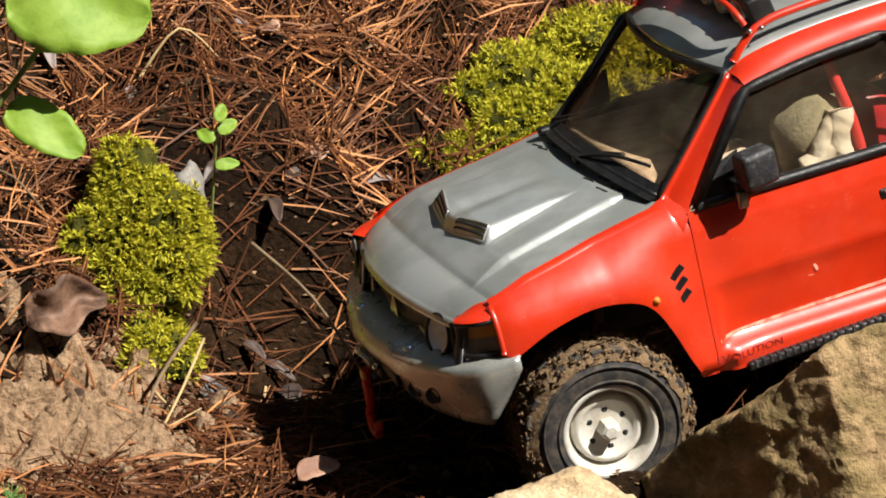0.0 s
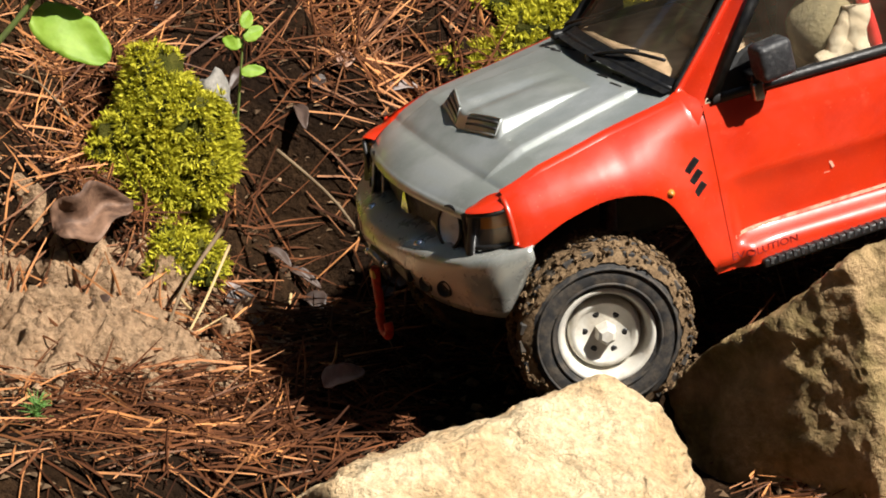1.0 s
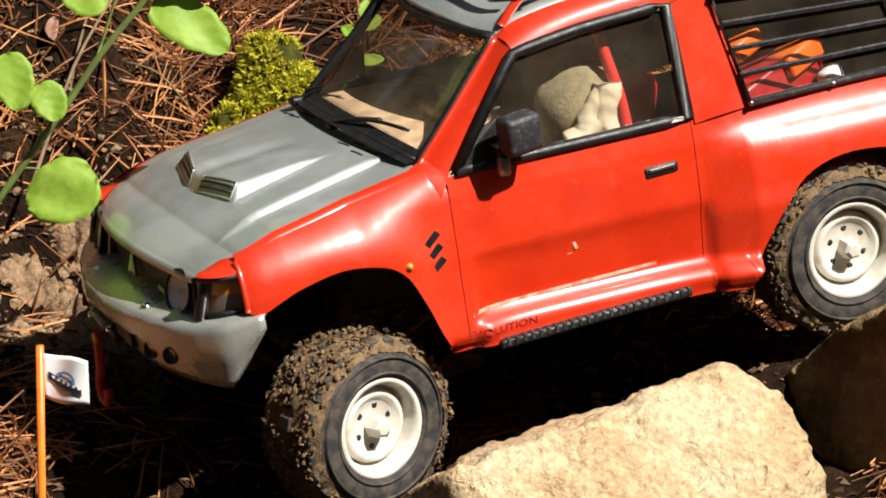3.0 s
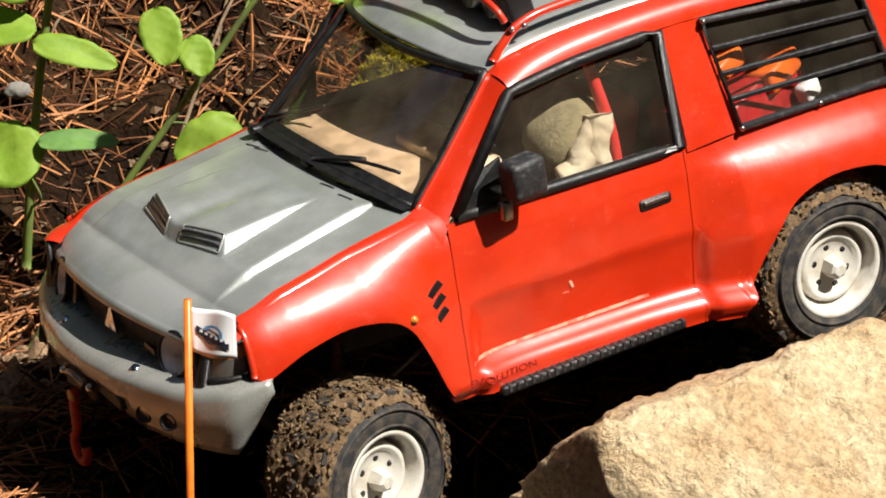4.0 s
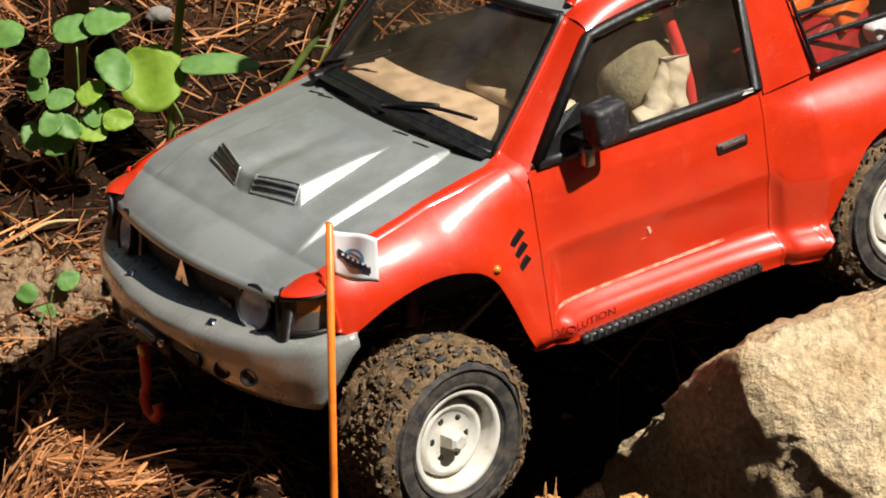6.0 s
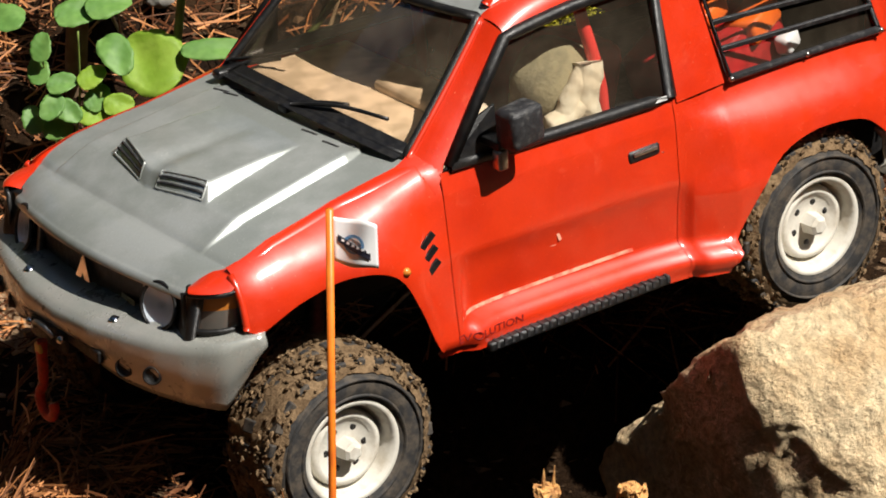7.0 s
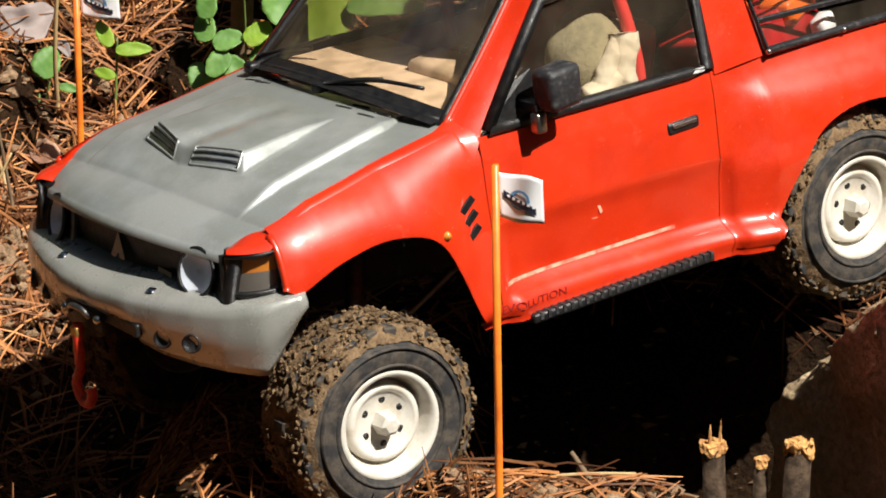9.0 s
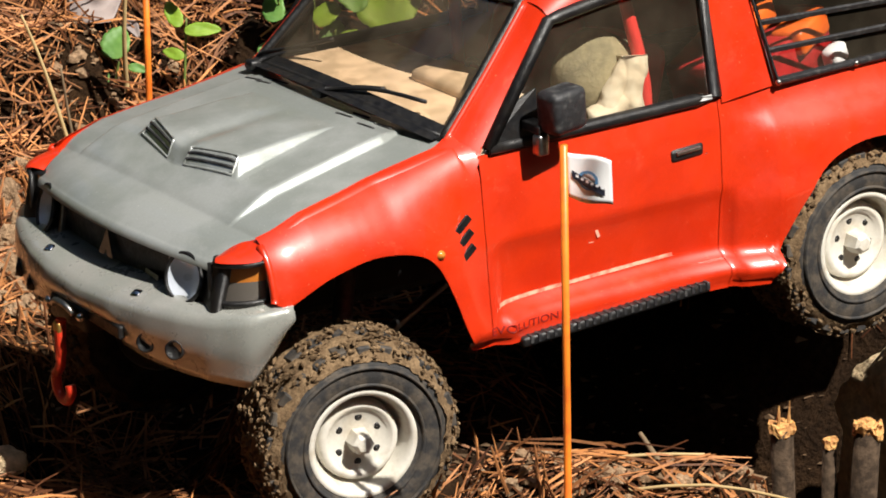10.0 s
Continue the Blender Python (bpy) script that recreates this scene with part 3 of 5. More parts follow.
def make_car():
    car = thing("model_car", "red radio-controlled off-road model car with grey bonnet and muddy tyres", "toy car")
    half = {}
    half["front_fender"] = side_panel(0.0729, 0.1752, 60)
    half["door"] = side_panel(-0.0508, 0.0725, 60)
    half["rear_quarter"] = side_panel(-0.192, -0.0512, 60)
    WS = [(0.0790, 0.0705, 0.0800), (0.0550, 0.0662, 0.1045), (0.0320, 0.0610, 0.1285)]
    AF = [(0.0725, 0.0840, 0.0755), (0.0520, 0.0812, 0.0935), (0.0300, 0.0752, 0.1245)]
    half["a_pillar"] = strip_between(WS, AF, 8, 5, 0.0012)
    RE = [(0.032, 0.061, 0.1285), (0.020, 0.0628, 0.1350), (-0.010, 0.064, 0.1400), (-0.060, 0.065, 0.1425), (-0.120, 0.065, 0.1415), (-0.165, 0.064, 0.1370), (-0.178, 0.063, 0.1310)]
    RL = [(0.030, 0.0752, 0.1245), (0.012, 0.0752, 0.1270), (-0.010, 0.0748, 0.1290), (-0.060, 0.0745, 0.1320), (-0.120, 0.0745, 0.1300), (-0.165, 0.0745, 0.1250), (-0.178, 0.0745, 0.1215)]
    half["roof_rail_panel"] = strip_between(RE, RL, 6, 6, 0.0022)
    half["b_pillar"] = strip_between([(-0.0490, 0.0748, 0.1312), (-0.0515, 0.0800, 0.104), (-0.0530, 0.0856, 0.0752)], [(-0.0705, 0.0746, 0.1316), (-0.0755, 0.0797, 0.106), (-0.0815, 0.0858, 0.0780)], 6, 4, 0.0006)
    half["c_pillar"] = strip_between([(-0.1560, 0.0746, 0.1258), (-0.1620, 0.0790, 0.104), (-0.1680, 0.0850, 0.0780)], [(-0.1780, 0.0745, 0.1215), (-0.1860, 0.0775, 0.100), (-0.1920, 0.0752, 0.0780)], 6, 5, 0.001)
    labels = {"front_fender": "red front fender with a flared arch", "rear_quarter": "red rear quarter with a wide flare"}
    for name, data in half.items():
        for side, d in ((1, data), (-1, mirrored(data))):
            ob = part(name, d, RED, car, labels.get(name, ""), True)
            thick(ob, 0.0011).modifiers[0].use_rim = False
    # bonnet
    rows = []
    for i in range(151):
        t = i / 150
        row = []
        for k in range(241):
            u = -1 + 2 * k / 240
            s0 = 0.0755
            end = nose_x(u * s0)
            back = 0.0785 + 0.0100 * (1 - u * u)
            x = back + (end - back) * t
            y = u * seam(x)
            row.append((x, y, hood_z(x + (0.1985 - end) * max(0.0, (t - 0.5) / 0.5) ** 2, y)))
        rows.append(row)
    tip = rows[-1]
    for j in range(1, 9):
        w = math.pi * 0.5 * j / 8
        rows.append([(x + 0.0022 * math.sin(w), y * (1 - 0.012 * j / 8), z - 0.0008 * math.sin(w) - 0.0026 * (1 - math.cos(w))) for x, y, z in tip])
    hood = part("bonnet", sheet(rows), HOOD_GREY, car, "scuffed grey metallic bonnet", True)
    thick(hood, 0.001).modifiers[0].use_rim = False
    # fender crown: carries the red round the corner between bonnet, flank and lamp
    def crown_rows(n=84, m=10):
        out = []
        for i in range(n + 1):
            p = i / n
            xh = 0.0830 + 0.1045 * p
            t = max(0.0, min(1.0, (xh - 0.0785) / (nose_x(0.068) - 0.0785)))
            inside = Vector((xh, seam(xh) - 0.0004, hood_z(xh + 0.0081 * max(0.0, (t - 0.5) / 0.5) ** 2, seam(xh)) + 0.0002))
            q = 0.85 * max(0.0, (p - 0.905) / 0.095)
            xo = min(xh, 0.1750)
            flank = Vector((xo, side_y(xo, fender_top(xo) - 0.0026), fender_top(xo) - 0.0026))
            a = 1 - q
            lamp = Vector((0.1936 - 0.0175 * a ** 1.5, 0.0723 + 0.0150 * math.sin(a * math.pi / 2), 0.0522 + 0.0012 * a))
            outside = flank.lerp(lamp, min(1.0, max(0.0, (p - 0.880) / 0.035)))
            mid = inside.lerp(outside, 0.5)
            lift = Vector((0, 0.0010, 0.0016)) + Vector((0.0016, 0.0004, 0.0006)) * q
            corner = Vector((mid.x + 0.001 * q, inside.y * 0.42 + outside.y * 0.58, inside.z * 0.58 + outside.z * 0.42)) + lift
            out.append([inside * (1 - w) ** 2 + corner * 2 * w * (1 - w) + outside * w * w for w in [k / m for k in range(m + 1)]])
        return out
    for side in (1, -1):
        crown = sheet(crown_rows())
        part("fender_crown", crown if side > 0 else mirrored(crown), RED, car, "rounded red crown of the front fender", True)
        front = [(0.1756, (side_y(0.1750, z) - 0.0006) * side, z) for z in [0.0365 + 0.0021 * j for j in range(11)]]
        part("fender_edge", tube(front, 0.0016, 8), RED, car, "rounded red front edge of the fender", True)
        foot = []
        A, B = Vector((0.0790, 0.0705, 0.0800)), Vector((0.0725, 0.0845, 0.0755))
        for j in range(9):
            k = j / 8
            p0 = A.lerp(B, k) + Vector((-0.0030, -0.0004, 0.0032))
            x1, z1 = 0.0900 - 0.0130 * k, interp(k, [0, 0.35, 0.7, 1], [0.0, 0.0008, 0.0030, 0.0120])
            zt = fender_top(x1) - z1
            p2 = Vector((x1, side_y(x1, zt) + 0.0003, zt + 0.0002))
            p1 = Vector((p0.x * 0.5 + p2.x * 0.5 + 0.001, max(p0.y, p2.y) + 0.0002, p0.z * 0.35 + p2.z * 0.65))
            foot.append([p0 * (1 - w) ** 2 + p1 * 2 * w * (1 - w) + p2 * w * w for w in [q / 10 for q in range(11)]])
        foot = sheet(foot)
        part("pillar_foot", foot if side > 0 else ([(p[0], -p[1], p[2]) for p in foot[0]], foot[1]), RED, car, "red foot of the windscreen pillar", True)
    # bonnet air scoops, each a sunken frame with slats
    for side in (1, -1):
        a, b, c, d = [Vector((x, y * side, 0)) for x, y in ((0.1603, 0.0070), (0.1535, 0.0325), (0.1588, 0.0350), (0.1640, 0.0062))]
        def on(p, up):
            return (p.x, p.y, hood_z(p.x, p.y) + up)
        frame_rows = [[on(a.lerp(d, k / 6).lerp(b.lerp(c, k / 6), j / 10), 0.0006) for j in range(11)] for k in range(7)]
        scoop = part("air_scoop", sheet(frame_rows), BLACK, car, "black louvred bonnet scoop", True)
        edge = [frame_rows[0][j] for j in range(11)] + [r[-1] for r in frame_rows[1:]] + [frame_rows[-1][j] for j in range(9, -1, -1)] + [r[0] for r in frame_rows[-2::-1]]
        part("scoop_rim", tube(edge, 0.0006, 8), HOOD_GREY, scoop, "raised grey rim", True)
        for k in (0.34, 0.67):
            line = [Vector(on(a.lerp(d, k).lerp(b.lerp(c, k), j / 8), 0.0008)) for j in range(9)]
            part("slat", tube(line, 0.0007, 6), BLACK_WORN, scoop, "", True)
    # rear bonnet slots
    for y0 in (-0.050, -0.042, 0.020, 0.036):
        for k in (0, 1):
            x = 0.098 - 0.006 * k
            line = [(x - 0.0006 * j, y0 + 0.003 * j + 0.004 * k, hood_z(x, y0 + 0.003 * j) + 0.0002) for j in range(4)]
            part("bonnet_slot", tube(line, 0.0008, 6), BLACK, car, "", True)
    # roof
    rows = []
    for p in curve_points(RE, 6):
        rows.append([(p.x + 0.010 * (1 - (k / 12 - 1) ** 2) * max(0.0, (p.x + 0.01) / 0.042), p.y * (k / 12 - 1), p.z + 0.0035 * (1 - (k / 12 - 1) ** 2)) for k in range(25)])
    roof = part("roof", sheet(rows), HOOD_GREY, car, "grey painted roof with moulded ribs", True)
    thick(roof, 0.001)
    for y in (-0.042, -0.028, 0.028, 0.042):
        part("roof_rib", tube([(-0.02 - 0.014 * j, y, interp(-0.02 - 0.014 * j, [-0.165, -0.12, -0.06, -0.01], [0.1370, 0.1415, 0.1425, 0.140]) + 0.0035 * (1 - (y / 0.065) ** 2)) for j in range(11)], 0.0016, 8), HOOD_GREY, roof, "", True)
    # tailgate closes the rear
    tail = [[(x, y * k, z) for k in (-1, -0.6, -0.2, 0.2, 0.6, 1)] for x, y, z in ((-0.178, 0.064, 0.1305), (-0.181, 0.072, 0.118), (-0.190, 0.074, 0.078), (-0.194, 0.074, 0.055), (-0.193, 0.072, 0.030))]
    thick(part("tailgate", sheet(tail), RED, car, "", True), 0.001)
    # glass
    glass = [[Vector((p.x + 0.010 * (1 - (k / 8 - 1) ** 2), p.y * (k / 8 - 1), p.z + 0.0065 * (1 - (k / 8 - 1) ** 2) * (0.1285 - p.z) / 0.0485)) for k in range(17)] for p in curve_points(WS, 5)]
    part("windscreen", sheet(glass), WINDOW, car, "clear plastic windscreen", True).visible_shadow = False
    trim_line = [Vector(g) + Vector((0.0007, 0, 0.0006)) for g in [r[0] for r in glass] + glass[-1] + [r[-1] for r in reversed(glass)] + list(reversed(glass[0]))]
    part("windscreen_trim", tube(trim_line, 0.0021, 6), BLACK, car, "black trim round the windscreen", True)
    for side in (1, -1):
        part("pillar_edge", tube([(p.x + 0.0004, (p.y + 0.0020) * side, p.z + 0.0004) for p in curve_points(WS, 6)], 0.0014, 8), RED, car, "red edge of the windscreen pillar", True)
    cowl = [[Vector((r.x + dx, r.y, r.z + dz)) for r in glass[0]] for dx, dz in ((-0.0035, 0.0046), (0.0012, 0.0020), (0.0062, 0.0012))]
    part("cowl", sheet(cowl), BLACK, car, "", True)
    for side in (1, -1):
        S = lambda pts: [(x, y * side, z) for x, y, z in pts]
        low = S([(0.0675, 0.0838, 0.0772), (0.010, 0.0838, 0.0778), (-0.0505, 0.0838, 0.0785)])
        high = S([(0.0305, 0.0755, 0.1235), (-0.005, 0.0748, 0.1285), (-0.0480, 0.0747, 0.1310)])
        part("side_window", strip_between(low, high, 6, 6, 0), DARKWINDOW, car, "scratched clear side window", True).visible_shadow = False
        ring = curve_points(low, 4) + curve_points(list(reversed(high)), 4) + [Vector(low[0])]
        ring = [p + Vector((0, 0.0009 * side, 0)) for p in ring]
        part("window_trim", tube(ring, 0.0029, 6), BLACK, car, "black window surround", True)
        tri = ([Vector(p) for p in S([(0.0705, 0.0853, 0.0765), (0.0420, 0.0853, 0.0770), (0.0420, 0.0828, 0.0985), (0.0500, 0.0822, 0.0950)])], [(0, 1, 2, 3)])
        thick(part("corner_cover", tri, BLACK, car, "", False), 0.0012)
        # weatherstrip whose pale colour stands for the glint along it
        sill = ([Vector(p) for p in S([(0.030, 0.0868, 0.0774), (-0.047, 0.0868, 0.0784), (-0.047, 0.0862, 0.0802), (0.030, 0.0862, 0.0792)])], [(0, 1, 2, 3)])
        thick(part("window_weatherstrip", sill, SCUFFED_GLINT_STRIP, car, "worn strip under the window, paled for its glint", False), 0.0008)
        # rear side window behind a slatted guard
        lo, hi = S([(-0.081, 0.0856, 0.0800), (-0.168, 0.0842, 0.0810)]), S([(-0.0705, 0.0752, 0.1310), (-0.1560, 0.0752, 0.1252)])
        part("rear_window", strip_between(lo, hi, 4, 4, 0), DARKWINDOW, car, "clear rear side window", True).visible_shadow = False
        out = Vector((0, 0.0022 * side, 0))
        guard_ring = [Vector(lo[0]) + out, Vector(lo[1]) + out, Vector(hi[1]) + out, Vector(hi[0]) + out, Vector(lo[0]) + out, Vector(lo[1]) + out]
        guard = part("window_guard", tube(guard_ring, 0.0019, 6), BLACK_WORN, car, "black slatted window guard with screws", True)
        for k in (0.26, 0.50, 0.74):
            a, b = Vector(lo[0]).lerp(Vector(hi[0]), k) + out, Vector(lo[1]).lerp(Vector(hi[1]), k) + out
            part("slat", box(((a - b).length, 0.0016, 0.0026), (a + b) / 2, (20 * side, math.degrees(math.atan2(a.z - b.z, -(a.x - b.x))), 0), 0.0004), BLACK_WORN, guard)
        for p in (Vector(lo[0]), Vector(lo[1]), Vector(lo[0]).lerp(Vector(lo[1]), 0.5), Vector(hi[1]), Vector(hi[0])):
            bm = bmesh.new()
            bmesh.ops.create_uvsphere(bm, u_segments=10, v_segments=6, radius=0.0014, matrix=Matrix.Translation(p + out * 1.6))
            part("screw", bm, STEEL, guard, "", True)
        # mirror, on the driver's side alone
        if side > 0:
            housing = part("mirror", box((0.0185, 0.0130, 0.0180), (0.0400, 0.0985 * side, 0.0930), (0, 4, 8 * side), 0.0030, 3), BLACK_WORN, car, "scuffed black door mirror", True)
            part("mirror_arm", box((0.007, 0.014, 0.004), (0.0470, 0.0900 * side, 0.0850), None, 0.001), BLACK, housing)
            part("mirror_foot", box((0.0055, 0.0055, 0.0090), (0.0480, 0.0950 * side, 0.0785), None, 0.0012), STEEL, housing, "bare metal mirror foot", True)
        # door handle with lock
        handle = part("door_handle", box((0.0175, 0.0030, 0.0058), (-0.0330, 0.0872 * side, 0.0575), (0, 3, 0), 0.0016, 3), BLACK, car, "black door handle", True)
        part("grip", box((0.0130, 0.0014, 0.0018), (-0.0330, 0.0889 * side, 0.0586), (0, 3, 0), 0.0004), STEEL, handle)
        part("lock", lathe([(0.0880 * side, 0.0), (0.0880 * side, 0.0011), (0.0860 * side, 0.0013)], 12), BLACK, car, "", True).location = (-0.0435, 0, 0.0545)
        # fender vents and lamp
        for k, (x, z) in enumerate(((0.0865, 0.0492), (0.0852, 0.0440), (0.0838, 0.0385))):
            p = Vector((x, side_y(x, z) * side + 0.0006 * side, z))
            part("fender_vent", box((0.0128 - 0.0020 * k, 0.0012, 0.0033), p, (0, 42, 0), 0.0003), BLACK, car, "black fender vent slot")
        part("side_lamp", lathe([(0.0022 * side, 0.0), (0.0018 * side, 0.0016), (0.0, 0.0022)], 12), AMBER, car, "small amber side lamp", True).location = (0.0985, side_y(0.0985, 0.0415) * side - 0.0003 * side, 0.0415)
        # side step, stripe and writing
        step = part("side_step", box((0.098, 0.0060, 0.0045), (0.0095, 0.0940 * side, -0.0030), (0, 2.4, 0), 0.0012), BLACK, car, "black ribbed side step", True)
        for k in range(24):
            part("tread_rib", box((0.0016, 0.0060, 0.0034), (0.0545 - 0.0040 * k, 0.0944 * side, -0.0040 + 0.00017 * k), None, 0.0002), BLACK_WORN, step)
        # ledge strip: patchy pale colour stands for the white glints on it
        stripe = sheet([[(0.0690 - 0.0042 * j, side * (side_y(0.0690 - 0.0042 * j, z0) + 0.0007), z0 + 0.0001 * j) for j in range(24)] for z0 in (0.0098, 0.0114)])
        part("stripe", stripe, SCUFF_GLINT, car, "pale strip along the door ledge, coloured as glints", True)
        fuel = sheet([[(x, side * (side_y(x, z) + 0.0006), z) for x in (-0.1645, -0.172, -0.1785)] for z in (0.0490, 0.056, 0.0625)])
        part("fuel_flap", fuel, RED, car, "", True)
        # lamps
        lampx = nose_x(0.058) - 0.0005
        part("headlight_bezel", box((0.006, 0.0385, 0.0235), (lampx - 0.0058, 0.0590 * side, 0.0412), (0, -14, -13 * side), 0.003, 3), BLACK, car, "black headlight surround", True)
        bowl = [(-0.0040 + 0.0045 * (r / 0.0112) ** 2, r) for r in (0.0002, 0.003, 0.006, 0.0085, 0.0112)]
        head = part("headlight", ([(y + 0.001, x * 1.0, z) for x, y, z in lathe(bowl, 28)[0]], lathe(bowl, 28)[1]), REFLECTOR, car, "round chrome headlight", True)
        head.matrix_local = pose(lampx + 0.0018, 0.0550 * side, 0.0408, 0, -14, 13 * side) @ Matrix.Scale(0.84, 4)
        dome = [(0.0030 * (1 - (r / 0.0108) ** 2), r) for r in (0.0002, 0.004, 0.0075, 0.0108)]
        part("lens", ([(y + 0.0012, x, z) for x, y, z in lathe(dome, 28)[0]], lathe(dome, 28)[1]), LENS, head, "", True)
        ring = [(0.0016, 0.0118 * math.cos(k * math.pi / 16), 0.0118 * math.sin(k * math.pi / 16)) for k in range(33)]
        part("lamp_ring", tube(ring, 0.0011, 6), BLACK, head, "black ring", True)
        part("bulb", tube([(-0.0030, 0, 0), (0.0005, 0, 0)], 0.0018, 8), LENS, head, "", True)
        wrap = []
        for k in range(9):
            a = k / 8
            x, y = 0.1925 - 0.0175 * a ** 1.5, 0.0715 + 0.0150 * math.sin(a * math.pi / 2)
            lift = 0.0012 * a
            wrap.append([(x, y * side, z + lift) for z in (0.0350, 0.0385, 0.0430, 0.0475, 0.0510)])
        part("indicator", sheet(wrap), LENS, car, "clear corner lamp glass", True)
        for cols, mm in (((0, 1, 2), SMOKED), ((2, 3, 4), AMBER)):
            part("lamp_reflector", sheet([[(r[q][0] - 0.0022, r[q][1] - 0.0020 * side, r[q][2]) for q in cols] for r in wrap]), mm, car, "amber reflector" if mm is AMBER else "smoked reflector", True)
        part("lamp_rim", tube([Vector(r[0]) for r in wrap] + [Vector(r[-1]) for r in reversed(wrap)] + [Vector(wrap[0][0])], 0.0012, 6), BLACK, car, "", True)
        part("lamp_backing", sheet([[(x - 0.0045, y * 0.95, z) for x, y, z in r] for r in wrap]), BLACK, car, "", True)
        tl = part("tail_lamp", box((0.008, 0.010, 0.040), (-0.1895, 0.0735 * side, 0.0540), (0, -4, 0), 0.0018), BLACK, car, "tall black-framed tail lamp", True)
        for zz, mm in ((0.0665, REDLENS), (0.0540, AMBER), (0.0420, REDLENS)):
            part("tail_lens", box((0.0060, 0.0040, 0.0100), (-0.1895, 0.0785 * side, zz), (0, -4, 0), 0.0012), mm, tl)
    # grille
    rows = [[(nose_x(y) - 0.0020 - 0.10 * (0.050 - z), y, z) for y in [(-0.045 + 0.0045 * k) for k in range(21)]] for z in (0.0290, 0.0380, 0.0500)]
    grille = part("grille", sheet(rows), BLACK, car, "black grille with a chrome badge", True)
    for y in (-0.0435, 0.0435):
        part("grille_post", box((0.003, 0.0024, 0.019), (nose_x(y) - 0.0015, y, 0.0395), (0, -8, 0), 0.0006), STEEL, grille)
    for z in (0.0325, 0.0475):
        part("grille_bar", tube([(nose_x(y) - 0.0015 - 0.1 * (0.05 - z), y, z) for y in [(-0.043 + 0.0043 * k) for k in range(21)]], 0.0007, 6), BLACK_WORN, grille, "", True)
    badge = ([(0, 0, 0.0078), (0, 0.0026, 0.0022), (0, 0.0056, -0.0040), (0, 0.0014, -0.0040), (0, 0, -0.0012), (0, -0.0014, -0.0040), (0, -0.0056, -0.0040), (0, -0.0026, 0.0022)], [(0, 1, 4, 7), (1, 2, 3, 4), (7, 4, 5, 6)])
    b = part("badge", badge, CHROME, grille, "chrome badge")
    thick(b, 0.0014)
    b.matrix_local = pose(0.1978, 0, 0.0400, 0, -6, 0)
    part("small_plate", box((0.0006, 0.012, 0.0022), (nose_x(0.030) - 0.0022, 0.0300, 0.0355), (0, -8, -6), 0.0002), STEEL, grille)
    # bumper: a ledge and a skirt swept round the nose
    def plan(s, grow=0.0):
        a = abs(s)
        y = interp(a, [0, 0.45, 0.70, 0.85, 1.0], [0, 0.046, 0.0745, 0.0905, 0.0965])
        x = interp(a, [0, 0.25, 0.45, 0.60, 0.72, 0.82, 0.92, 1.0], [0.2135, 0.2125, 0.2085, 0.2035, 0.1975, 0.1900, 0.1800, 0.1700])
        return Vector((x + grow * (1 - a), math.copysign(y + grow * a, s), 0))
    top_rows, skirt_rows = [], []
    for i in range(73):
        s = -1 + i / 36
        a = abs(s)
        p = plan(s)
        inner = Vector((interp(a, [0, 0.5, 0.75, 1], [0.1920, 0.1890, 0.1800, 0.1640]), math.copysign(min(abs(p.y) * 0.95, 0.088), s), 0))
        ztop, zedge = 0.0335 + 0.0015 * a, interp(a, [0, 0.7, 1], [0.0265, 0.0290, 0.0345])
        row = []
        for k in range(7):
            t = k / 6
            q = inner.lerp(p, t)
            row.append((q.x, q.y, ztop + (zedge - ztop) * t ** 1.8))
        top_rows.append(row)
        zlow = interp(a, [0, 0.26, 0.30, 0.45, 0.7, 0.86, 0.93, 1.0], [0.0145, 0.0135, 0.0090, 0.0062, 0.0040, 0.0022, 0.0120, 0.0260])
        row = []
        for k in range(9):
            t = k / 8
            q = plan(s, 0.0012 * math.sin(math.pi * min(1, t * 1.3)) - 0.010 * max(0, t - 0.45) ** 1.5)
            row.append((q.x, q.y, zedge + (zlow - zedge) * t))
        skirt_rows.append(row)
    bumper = part("bumper", sheet([t + k[1:] for t, k in zip(top_rows, skirt_rows)]), BUMPER_GREY, car, "scratched grey front bumper with bolts", True)
    thick(bumper, 0.0014)
    for y in (-0.035, 0.035):
        bolt = part("bolt", box((0.0046, 0.0046, 0.0030), (0.2050, y, 0.0305), (0, 20, 20), 0.0012, 2), CHROME, bumper, "", True)
    for y, x in ((0.047, 0.2088), (0.063, 0.2050), (-0.047, 0.2088), (-0.063, 0.2050)):
        fog = part("fog_lamp", lathe([(0.0, 0.0002), (-0.0002, 0.0028), (0.0010, 0.0034), (0.0010, 0.0040), (-0.002, 0.0042)], 18), BLACK, bumper, "small round dark fog lamp", True)
        fog.matrix_local = pose(x, y, 0.0142 + 0.0008 * (abs(y) > 0.05), 8, 0, -90 + 50 * y / 0.063 * 0.7)
    part("bumper_intake", box((0.003, 0.030, 0.0060), (0.2115, 0.020, 0.0155), (0, 0, -4), 0.001), BLACK, bumper)
    # winch fairlead and tow hook
    winch = part("winch", box((0.010, 0.030, 0.011), (0.2085, -0.008, 0.0120), None, 0.002), BLACK, car, "black winch with chrome bolts", True)
    for y in (-0.021, 0.005):
        bm = bmesh.new()
        bmesh.ops.create_uvsphere(bm, u_segments=10, v_segments=6, radius=0.0020, matrix=Matrix.Translation((0.2145, y, 0.0140)))
        part("bolt", bm, CHROME, winch, "", True)
